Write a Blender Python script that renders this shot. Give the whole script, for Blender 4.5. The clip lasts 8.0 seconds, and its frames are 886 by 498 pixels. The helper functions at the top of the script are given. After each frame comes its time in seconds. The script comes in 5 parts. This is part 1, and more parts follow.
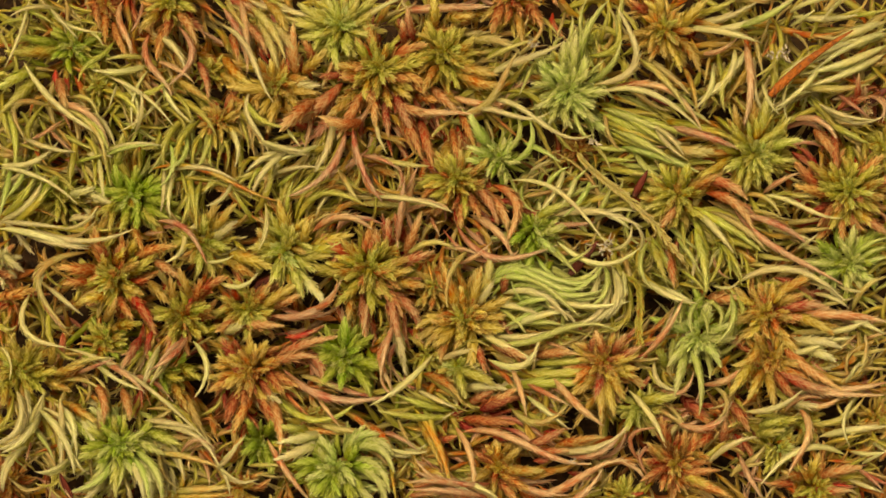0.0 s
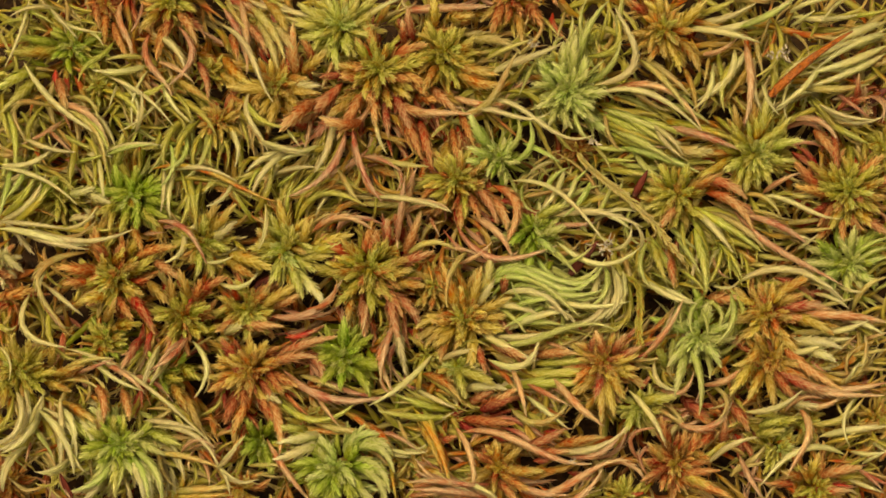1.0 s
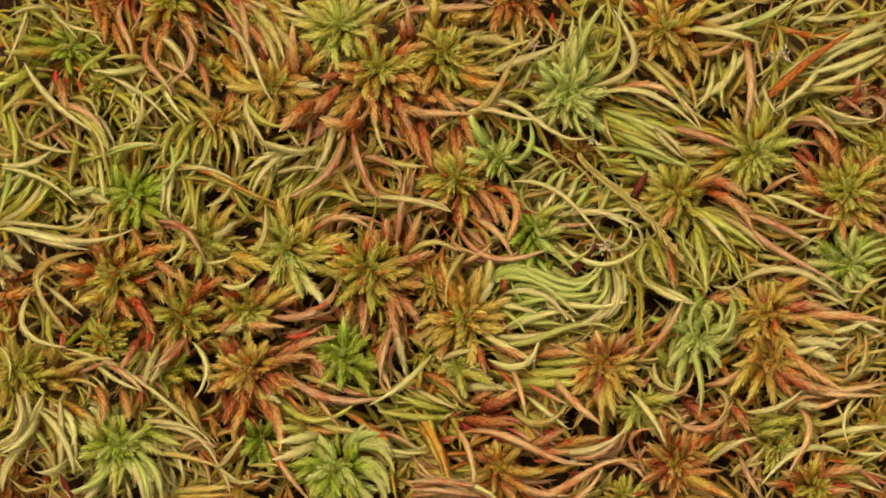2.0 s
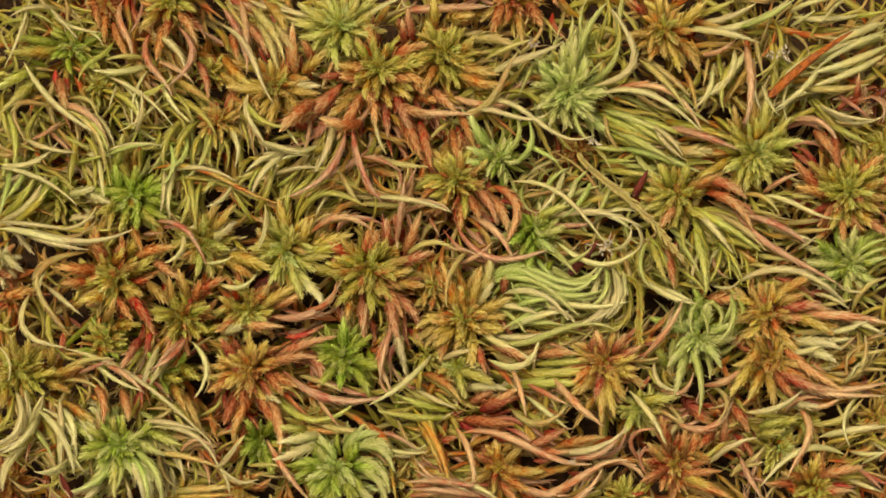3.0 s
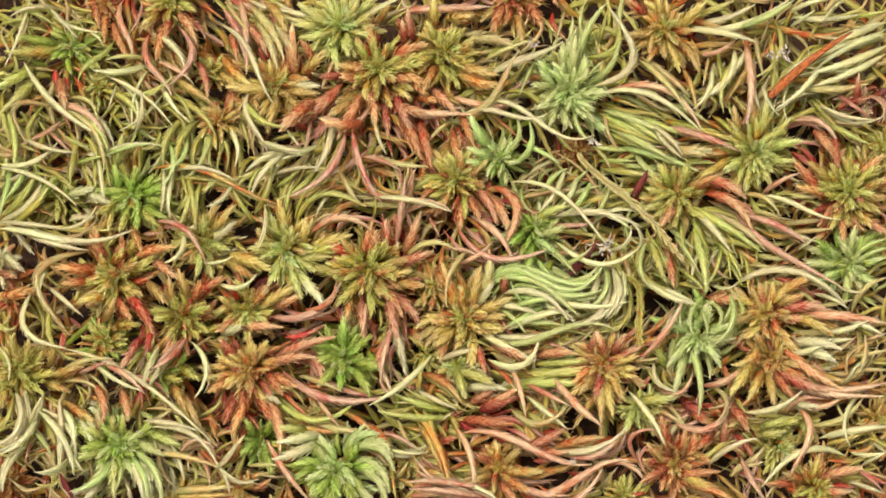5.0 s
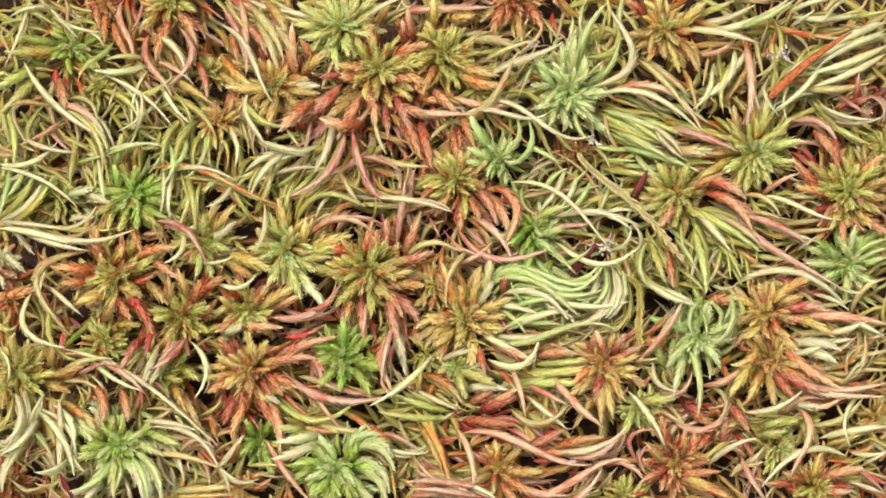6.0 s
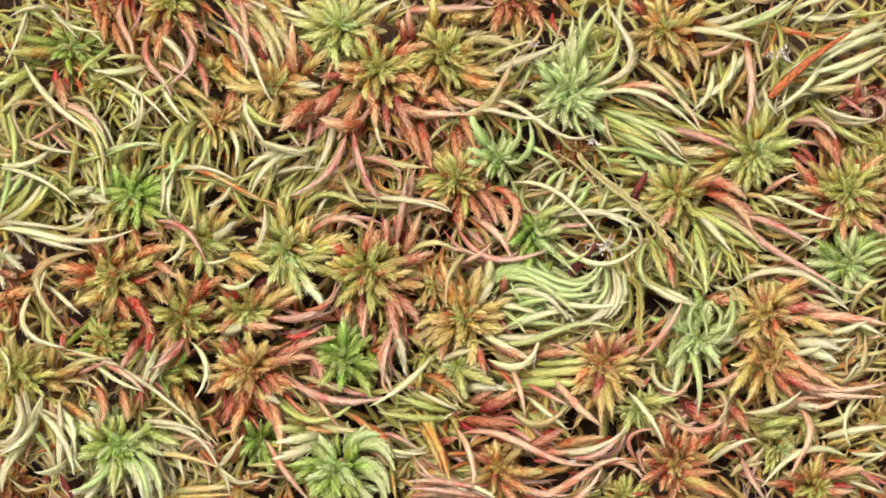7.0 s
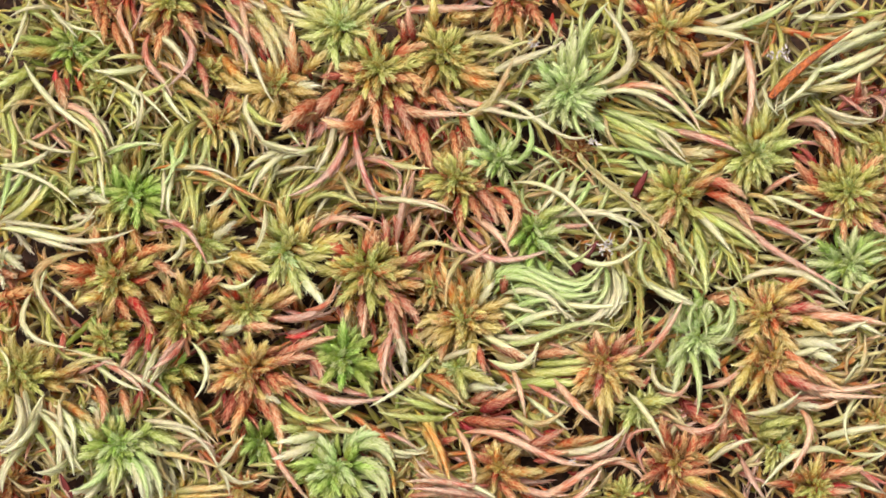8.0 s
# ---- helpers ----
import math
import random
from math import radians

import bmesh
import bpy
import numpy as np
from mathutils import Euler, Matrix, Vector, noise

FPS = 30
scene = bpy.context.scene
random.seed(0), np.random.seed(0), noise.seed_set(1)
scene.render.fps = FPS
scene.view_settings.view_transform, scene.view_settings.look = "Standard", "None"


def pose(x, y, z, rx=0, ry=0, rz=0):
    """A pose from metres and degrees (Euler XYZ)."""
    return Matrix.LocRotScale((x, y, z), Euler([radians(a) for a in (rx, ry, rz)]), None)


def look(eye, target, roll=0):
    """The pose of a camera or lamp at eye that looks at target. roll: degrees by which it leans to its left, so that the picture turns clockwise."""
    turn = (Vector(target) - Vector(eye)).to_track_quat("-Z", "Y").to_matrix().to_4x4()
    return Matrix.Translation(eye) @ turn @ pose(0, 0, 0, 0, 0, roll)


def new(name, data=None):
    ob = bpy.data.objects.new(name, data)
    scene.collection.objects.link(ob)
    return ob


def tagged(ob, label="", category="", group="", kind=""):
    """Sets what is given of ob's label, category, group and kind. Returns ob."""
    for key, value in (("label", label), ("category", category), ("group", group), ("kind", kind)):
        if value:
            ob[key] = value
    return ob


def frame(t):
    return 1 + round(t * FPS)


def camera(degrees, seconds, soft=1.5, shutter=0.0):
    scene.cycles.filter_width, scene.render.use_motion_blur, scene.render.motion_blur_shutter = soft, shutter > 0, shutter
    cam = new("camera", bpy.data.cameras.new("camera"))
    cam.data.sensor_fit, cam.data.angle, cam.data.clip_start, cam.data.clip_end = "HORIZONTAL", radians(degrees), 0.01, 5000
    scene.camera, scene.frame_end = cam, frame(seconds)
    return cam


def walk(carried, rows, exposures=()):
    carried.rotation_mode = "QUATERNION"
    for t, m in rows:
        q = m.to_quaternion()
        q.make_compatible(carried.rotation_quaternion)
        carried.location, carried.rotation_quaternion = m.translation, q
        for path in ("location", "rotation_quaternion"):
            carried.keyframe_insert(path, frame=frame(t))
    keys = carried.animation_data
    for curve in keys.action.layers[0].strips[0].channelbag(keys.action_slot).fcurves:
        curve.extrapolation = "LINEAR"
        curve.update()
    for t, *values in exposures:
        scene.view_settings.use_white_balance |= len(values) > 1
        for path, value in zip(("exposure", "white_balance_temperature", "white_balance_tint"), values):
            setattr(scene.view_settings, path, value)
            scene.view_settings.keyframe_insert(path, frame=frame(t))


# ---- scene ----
# A mat of peat moss seen from straight above: one unit of the plan is 0.1 mm,
# x to the east from the west edge, y to the south from the north edge.
U = 0.0001
HEIGHT = 0.435
FLOOR = -0.024

cam = camera(2 * math.degrees(math.atan(784 * U / HEIGHT)), 8.0, soft=1.6)
STILL = pose(0, 0, HEIGHT)
walk(cam, [(0.0, STILL), (8.0, STILL)],
     exposures=[(0.0, -0.38, 16500, 12), (1.5, -0.45, 14400, 12), (3.0, -0.33, 10900, 14), (4.5, 0.04, 7750, 17), (6.0, 0.36, 6700, 20.5), (8.0, 0.32, 6350, 23.5)])

# ---- light: a bright overcast sky ----
world = bpy.data.worlds.new("sky")
scene.world = world
world.use_nodes = True
wn = world.node_tree.nodes
sky = wn.new("ShaderNodeTexSky")
sky.sky_type = "NISHITA"
sky.sun_disc = False
sky.dust_density = 10.0
sky.air_density = 0.0
sky.ozone_density = 0.0
sky.sun_elevation = radians(70)
sky.sun_rotation = radians(-40)
world.node_tree.links.new(sky.outputs[0], wn["Background"].inputs[0])
wn["Background"].inputs[1].default_value = 0.116

sun = new("sun", bpy.data.lights.new("sun", "SUN"))
sun.data.energy = 2.3
sun.data.angle = radians(18)
sun.data.color = (1.0, 0.97, 0.91)
sun.matrix_world = look((-0.2, 0.27, 0.94), (0, 0, 0))


# ---- materials ----
def nodes_of(name):
    mat = bpy.data.materials.new(name)
    mat.use_nodes = True
    return mat, mat.node_tree.nodes, mat.node_tree.links


def mix(nodes, links, kind, fac, a, b):
    n = nodes.new("ShaderNodeMix")
    n.data_type = "RGBA"
    n.blend_type = kind
    for socket, value in ((n.inputs[0], fac), (n.inputs[6], a), (n.inputs[7], b)):
        if isinstance(value, bpy.types.NodeSocket):
            links.new(value, socket)
        else:
            socket.default_value = (*value, 1) if isinstance(value, tuple) else value
    return n.outputs[2]


def math_node(nodes, links, op, a, b):
    n = nodes.new("ShaderNodeMath")
    n.operation = op
    for socket, value in zip(n.inputs, (a, b)):
        if isinstance(value, bpy.types.NodeSocket):
            links.new(value, socket)
        else:
            socket.default_value = value
    return n.outputs[0]


def noise_node(nodes, links, coord, scale, detail=3.0):
    n = nodes.new("ShaderNodeTexNoise")
    n.inputs["Scale"].default_value = scale
    n.inputs["Detail"].default_value = detail
    links.new(coord, n.inputs["Vector"])
    return n.outputs[0]


def moss_material(name, base, tip, blush, rough=0.42):
    """Leafy moss: one colour at the foot of a branch and of each leaf, another at the tips and margins, blushes of a third, fine cell grain."""
    mat, nodes, links = nodes_of(name)
    bsdf = nodes["Principled BSDF"]
    coord = nodes.new("ShaderNodeTexCoord")
    uv = nodes.new("ShaderNodeSeparateXYZ")
    links.new(coord.outputs["UV"], uv.inputs[0])
    info = nodes.new("ShaderNodeObjectInfo")
    geo = nodes.new("ShaderNodeNewGeometry")
    spot = nodes.new("ShaderNodeAttribute")
    spot.attribute_name = "spot"
    shift = nodes.new("ShaderNodeVectorMath")
    shift.operation = "ADD"
    links.new(spot.outputs["Vector"], shift.inputs[0])
    links.new(info.outputs["Random"], shift.inputs[1])
    where = shift.outputs[0]
    along = math_node(nodes, links, "MULTIPLY", uv.outputs[0], 0.42)
    along = math_node(nodes, links, "ADD", along, math_node(nodes, links, "MULTIPLY", math_node(nodes, links, "POWER", uv.outputs[1], 1.3), 0.76))
    color = mix(nodes, links, "MIX", along, base, tip)
    patch = noise_node(nodes, links, where, 240, 2)
    ramp = nodes.new("ShaderNodeMapRange")
    ramp.inputs[1].default_value, ramp.inputs[2].default_value = 0.48, 0.66
    links.new(patch, ramp.inputs[0])
    # blushes keep to the lower half of a branch and of each leaf
    fade = nodes.new("ShaderNodeMapRange")
    fade.inputs[1].default_value, fade.inputs[2].default_value = 0.25, 0.95
    fade.inputs[3].default_value, fade.inputs[4].default_value = 0.92, 0.15
    links.new(along, fade.inputs[0])
    color = mix(nodes, links, "MIX", math_node(nodes, links, "MULTIPLY", ramp.outputs[0], fade.outputs[0]), color, blush)
    grain = noise_node(nodes, links, where, 2600, 3)
    hsv = nodes.new("ShaderNodeHueSaturation")
    links.new(color, hsv.inputs["Color"])
    shade = math_node(nodes, links, "ADD", math_node(nodes, links, "MULTIPLY", info.outputs["Random"], 0.17),
                      math_node(nodes, links, "MULTIPLY", geo.outputs["Random Per Island"], 0.25))
    shade = math_node(nodes, links, "ADD", shade, math_node(nodes, links, "MULTIPLY", grain, 0.32))
    links.new(math_node(nodes, links, "ADD", shade, 0.63), hsv.inputs["Value"])
    hue = math_node(nodes, links, "MULTIPLY", info.outputs["Random"], 0.034)
    links.new(math_node(nodes, links, "ADD", hue, 0.483), hsv.inputs["Hue"])
    color = hsv.outputs[0]
    links.new(color, bsdf.inputs["Base Color"])
    bsdf.inputs["Roughness"].default_value = rough
    bsdf.inputs["Specular IOR Level"].default_value = 0.4
    bump = nodes.new("ShaderNodeBump")
    bump.inputs["Strength"].default_value = 0.2
    bump.inputs["Distance"].default_value = 0.0002
    links.new(grain, bump.inputs["Height"])
    links.new(bump.outputs[0], bsdf.inputs["Normal"])
    thin = nodes.new("ShaderNodeBsdfTranslucent")
    links.new(color, thin.inputs[0])
    blend = nodes.new("ShaderNodeMixShader")
    blend.inputs[0].default_value = 0.5
    links.new(bsdf.outputs[0], blend.inputs[1])
    links.new(thin.outputs[0], blend.inputs[2])
    links.new(blend.outputs[0], nodes["Material Output"].inputs[0])
    return mat


MOSS = {
    "g": moss_material("green_moss", (0.29, 0.47, 0.050), (0.70, 0.84, 0.32), (0.42, 0.61, 0.08)),
    "p": moss_material("pale_green_moss", (0.46, 0.61, 0.17), (0.84, 0.92, 0.58), (0.64, 0.78, 0.33)),
    "l": moss_material("lime_moss", (0.46, 0.53, 0.085), (0.84, 0.89, 0.47), (0.68, 0.62, 0.14)),
    "o": moss_material("olive_moss", (0.39, 0.42, 0.035), (0.82, 0.83, 0.36), (0.60, 0.25, 0.04)),
    "y": moss_material("ochre_moss", (0.56, 0.41, 0.045), (0.87, 0.82, 0.42), (0.68, 0.185, 0.035)),
    "s": moss_material("straw_moss", (0.56, 0.53, 0.18), (0.87, 0.87, 0.55), (0.72, 0.52, 0.23)),
    "c": moss_material("cream_moss", (0.72, 0.75, 0.42), (0.90, 0.93, 0.72), (0.82, 0.78, 0.50)),
    "r": moss_material("rust_moss", (0.58, 0.090, 0.018), (0.87, 0.71, 0.36), (0.65, 0.075, 0.020)),
    "k": moss_material("rose_moss", (0.70, 0.43, 0.25), (0.90, 0.84, 0.65), (0.68, 0.23, 0.13)),
    "m": moss_material("deep_rose_moss", (0.62, 0.165, 0.06), (0.88, 0.76, 0.48), (0.66, 0.115, 0.05)),
    "x": moss_material("crimson_moss", (0.40, 0.032, 0.013), (0.77, 0.46, 0.25), (0.55, 0.050, 0.024)),
    "b": moss_material("brown_moss", (0.26, 0.085, 0.015), (0.66, 0.48, 0.20), (0.46, 0.10, 0.022)),
}


def plain_material(name, dark, light, scale, rough=0.7, low=0.35, high=0.65):
    mat, nodes, links = nodes_of(name)
    coord = nodes.new("ShaderNodeTexCoord")
    fac = noise_node(nodes, links, coord.outputs["Object"], scale, 6)
    ramp = nodes.new("ShaderNodeMapRange")
    ramp.inputs[1].default_value, ramp.inputs[2].default_value = low, high
    links.new(fac, ramp.inputs[0])
    color = mix(nodes, links, "MIX", ramp.outputs[0], dark, light)
    bsdf = nodes["Principled BSDF"]
    links.new(color, bsdf.inputs["Base Color"])
    bsdf.inputs["Roughness"].default_value = rough
    bump = nodes.new("ShaderNodeBump")
    bump.inputs["Distance"].default_value = 0.0006
    links.new(fac, bump.inputs["Height"])
    links.new(bump.outputs[0], bsdf.inputs["Normal"])
    return mat


PEAT = plain_material("wet_peat", (0.022, 0.010, 0.004), (0.075, 0.034, 0.012), 700, 0.8)


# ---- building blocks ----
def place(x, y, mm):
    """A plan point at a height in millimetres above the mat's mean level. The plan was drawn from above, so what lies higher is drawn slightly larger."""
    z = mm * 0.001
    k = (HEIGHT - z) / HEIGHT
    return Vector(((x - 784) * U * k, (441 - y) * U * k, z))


def mesh_of(name, verts, faces, uvs, mats, slots=None, scale=1.0):
    """scale: metres to a unit of the mesh, for the grain of its material."""
    me = bpy.data.meshes.new(name)
    me.from_pydata(verts.tolist(), [], faces)
    spot = me.attributes.new("spot", "FLOAT_VECTOR", "POINT")
    spot.data.foreach_set("vector", np.ascontiguousarray(verts * scale, dtype=np.float32).ravel())
    layer = me.uv_layers.new(name="UVMap")
    corner = np.empty(len(me.loops), dtype=np.int32)
    me.loops.foreach_get("vertex_index", corner)
    layer.data.foreach_set("uv", np.ascontiguousarray(uvs[corner], dtype=np.float32).ravel())
    me.polygons.foreach_set("use_smooth", np.ones(len(me.polygons), dtype=bool))
    for m in mats:
        me.materials.append(m)
    if slots is not None:
        me.polygons.foreach_set("material_index", np.asarray(slots, dtype=np.int32))
    me.update()
    return me


def sweep(path, width, leafy, rng, sides=6, ring=4, coarse=1.0):
    """A moss branch along a path: a tapering core clad in overlapping pointed leaves.
    leafy 0: a thin whip of long clasping leaves; 1: a plump catkin of spreading leaves."""
    path = np.asarray(path, dtype=float)
    seg = np.linalg.norm(np.diff(path, axis=0), axis=1)
    dist = np.concatenate(([0], np.cumsum(seg)))
    total = dist[-1]
    flat = 0.62 + 0.2 * leafy
    n_core = int(np.clip(total / (width * 1.6), 5, 16))

    def at(u):
        d = u * total
        return np.stack([np.interp(d, dist, path[:, i]) for i in range(3)], axis=1)

    def frames(u):
        t = at(np.clip(u + 0.03, 0, 1)) - at(np.clip(u - 0.03, 0, 1))
        t /= np.linalg.norm(t, axis=1, keepdims=True) + 1e-12
        ref = np.where(np.abs(t[:, 2:3]) > 0.92, np.array([[1.0, 0, 0]]), np.array([[0, 0, 1.0]]))
        s = np.cross(t, ref)
        s /= np.linalg.norm(s, axis=1, keepdims=True) + 1e-12
        return t, s, np.cross(s, t) * flat

    def girth(u):
        if leafy > 0.5:
            return np.interp(u, [0, 0.12, 0.34, 0.6, 0.82, 1], [0.2, 0.8, 1.0, 0.8, 0.45, 0.1])
        return np.interp(u, [0, 0.12, 0.35, 0.65, 0.88, 1], [0.15, 0.72, 1.0, 0.74, 0.36, 0.05])

    core = width * (0.37 + 0.08 * (1 - leafy))
    u = np.linspace(0, 1, n_core)
    t, s, b = frames(u)
    p = at(u)
    ang = np.linspace(0, 2 * np.pi, sides, endpoint=False)
    r = (core * girth(u))[:, None, None]
    rings = p[:, None] + r * (np.cos(ang)[None, :, None] * s[:, None] + np.sin(ang)[None, :, None] * b[:, None])
    verts = [rings.reshape(-1, 3)]
    uvs = [np.stack([np.repeat(u, sides), np.zeros(n_core * sides)], axis=1)]
    faces = []
    for i in range(n_core - 1):
        for j in range(sides):
            k = (j + 1) % sides
            faces.append((i * sides + j, i * sides + k, (i + 1) * sides + k, (i + 1) * sides + j))
    base = n_core * sides
    step = width * (0.31 * leafy + 0.47 * (1 - leafy)) * coarse
    n = int(np.clip(total / step, 3, 30 if coarse > 1 else 42))
    k = ring
    un = np.repeat(np.linspace(0.02, 0.97, n), k)
    un = np.clip(un + rng.uniform(-0.4, 0.4, n * k) / n, 0.0, 0.985)
    phi = np.tile(np.arange(k) * 2 * np.pi / k, n) + np.repeat(np.arange(n) * 2.4, k) + rng.uniform(-0.3, 0.3, n * k)
    g = girth(un)[:, None]
    t, s, b = frames(un)
    out = np.cos(phi)[:, None] * s + np.sin(phi)[:, None] * b
    side = np.cross(t, out)
    p = at(un) + out * core * g * 0.85
    length = width * (1.12 * leafy + 1.7 * (1 - leafy)) * rng.uniform(0.8, 1.15, (n * k, 1)) * (0.5 + 0.5 * g)
    a = np.radians((13 * leafy + 8 * (1 - leafy)) * rng.uniform(0.4, 1.5, (n * k, 1)) * (0.35 + 0.65 * g))
    half = width * (0.26 * leafy + 0.23 * (1 - leafy)) * (0.45 + 0.55 * g)
    d = np.cos(a) * t + np.sin(a) * out
    lift = np.cos(a) * out - np.sin(a) * t
    v0 = p - side * half * 0.6
    v1 = p + side * half * 0.6
    v2 = p + d * length * 0.36 - side * half - lift * half * 0.35
    v3 = p + d * length * 0.40 + lift * half * 0.22
    v4 = p + d * length * 0.36 + side * half - lift * half * 0.35
    v5 = p + d * length + lift * half * (0.45 * leafy - 0.2)
    verts.append(np.stack([v0, v1, v2, v3, v4, v5], axis=1).reshape(-1, 3))
    tip = np.tile(np.array([0, 0, 0.8, 0.12, 0.8, 1.0]), n * k)
    uvs.append(np.stack([np.repeat(un, 6), tip], axis=1))
    for i in range(n * k):
        o = base + 6 * i
        faces += [(o, o + 1, o + 3), (o, o + 3, o + 2), (o + 1, o + 4, o + 3), (o + 2, o + 3, o + 5), (o + 3, o + 4, o + 5)]
    return np.concatenate(verts), faces, np.concatenate(uvs)


def bezier(a, b, c, d, n=18):
    u = np.linspace(0, 1, n)[:, None]
    return (1 - u) ** 3 * a + 3 * u * (1 - u) ** 2 * b + 3 * u * u * (1 - u) * c + u ** 3 * d


# unit branches for the heads, one metre long before scaling, along +x
SHAPES = []
shape_rng = np.random.default_rng(5)
for kind, wide, lift0, lift1, count in (("heart", 0.74, 10, -10, 4), ("bud", 0.54, 14, -14, 5), ("arm", 0.40, 30, -22, 7), ("ray", 0.27, 22, -34, 6)):
    for i in range(count):
        e = np.radians(np.linspace(lift0, lift1 + shape_rng.uniform(-10, 10), 13))
        turn = np.radians(np.linspace(0, shape_rng.uniform(-60, 60) * (1 if kind in ("arm", "ray") else 0.5), 13))
        step = np.stack([np.cos(e) * np.cos(turn), np.cos(e) * np.sin(turn), np.sin(e)], axis=1) / 13
        line = np.concatenate((np.zeros((1, 3)), np.cumsum(step, axis=0)))
        SHAPES.append((kind, sweep(line, wide * shape_rng.uniform(0.9, 1.1), 1.0, shape_rng, 5, 5)))
LIBRARY = {}


def shared_branch(kind, pal, rng):
    pick = rng.choice([i for i, (k, _) in enumerate(SHAPES) if k == kind])
    if (pick, pal) not in LIBRARY:
        LIBRARY[pick, pal] = mesh_of("branch", *SHAPES[pick][1], [MOSS[pal]], scale=0.004)
    return LIBRARY[pick, pal]


HEADS = []
FLOWS = []
MOVERS = []
LOOK = {"g": "fresh green", "p": "pale whitish-green", "l": "yellow-green", "o": "olive-green", "y": "ochre-yellow",
        "s": "straw-coloured", "c": "cream-coloured", "r": "rusty red-brown", "k": "rose-tinted", "m": "rose-red", "x": "deep crimson", "b": "dull brown"}


def stem_mesh(height, rng, pal):
    line = np.stack([rng.uniform(-1, 1) * 0.0012 * np.sin(np.linspace(0, 3, 8)), rng.uniform(-1, 1) * 0.0012 * np.sin(np.linspace(0, 3, 8)),
                     np.linspace(0, height, 8)], axis=1)
    return mesh_of("stem", *sweep(line, 0.0016, 0.0, rng), [MOSS[pal]])


def plant(x, y, r, inner, outer, top=2.0, arms=10, rays=6, turn=0.0, label=""):
    """A moss plant: a stem that rises from the peat and bears a star-shaped head of leafy branches."""
    rng = np.random.default_rng(abs(int(x * 7 + y * 13)))
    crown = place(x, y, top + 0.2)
    foot = new("moss_plant")
    foot.location = (crown.x, crown.y, FLOOR)
    text = label or f"{LOOK[inner]} moss plant with {LOOK[outer]} outer branches on peat"
    tagged(foot, text, "moss plant", "peat moss plants of the mat")
    stem = new("stem", stem_mesh(crown.z - FLOOR, rng, "b"))
    stem.parent = foot
    rise = crown.z - FLOOR
    lean_x, lean_y = np.radians(rng.normal(0, 9, 2))
    nod = Matrix.Translation((0, 0, rise)) @ Euler((lean_x, lean_y, 0)).to_matrix().to_4x4() @ Matrix.Translation((0, 0, -rise))
    size = r * U
    # young buds overlap on the dome in three rings; longer arms and rays hang out round its rim
    rows = []
    young = {"o": "l", "y": "y" if outer in "rx" else "l", "g": "p", "r": "y", "b": "y", "k": "s", "l": "p"}.get(inner, inner)
    for many, off, up, tilt, long in ((5, 0.035, 0.0022, 72, 0.20), (8, 0.075, 0.0017, 50, 0.25), (9, 0.13, 0.0011, 38, 0.32), (10, 0.22, 0.0004, 20, 0.38)):
        start = rng.uniform(0, 6)
        for i in range(many):
            rows.append(("heart" if off < 0.1 else "bud", start + (i + rng.uniform(-0.45, 0.45)) * 2 * np.pi / many, off * rng.uniform(0.8, 1.25), up, tilt + rng.uniform(-9, 9), long * rng.uniform(0.85, 1.2),
                         young if off < 0.1 and i % 3 else inner, rng.uniform(-0.55, 0.55)))
    for i in range(arms):
        rows.append(("arm", (i + rng.uniform(-0.35, 0.35)) * 2 * np.pi / arms + 0.4, 0.24, -0.0013, rng.uniform(-8, 24), rng.uniform(0.36, 0.72), outer if i % 4 else inner, rng.uniform(-0.3, 0.3)))
    for i in range(rays):
        rows.append(("ray", (i + rng.uniform(-0.4, 0.4)) * 2 * np.pi / rays, 0.28, -0.0028, rng.uniform(-12, 8), rng.uniform(0.42, 0.9), outer, rng.uniform(-0.5, 0.5)))
    for kind, az, off, up, tilt, long, pal, lean in rows:
        if kind in ("arm", "ray") and rng.random() < 0.12:
            continue
        az += turn
        tint = pal if rng.random() < 0.85 else (outer if pal == inner else inner)
        ob = new({"arm": "branch", "ray": "hanging_branch"}.get(kind, "bud"), shared_branch(kind, tint, rng))
        ob.parent = foot
        m = (nod @ Matrix.Translation((math.cos(az) * off * size, math.sin(az) * off * size, rise + up))
             @ Matrix.Rotation(az + lean + rng.uniform(-0.35, 0.35), 4, "Z") @ Matrix.Rotation(-math.radians(tilt + rng.uniform(-8, 8)), 4, "Y"))
        ob.matrix_basis = m @ Matrix.Scale(size * long * rng.uniform(0.88, 1.12), 4)
    HEADS.append((x, y, r, foot, inner, outer))
    return foot


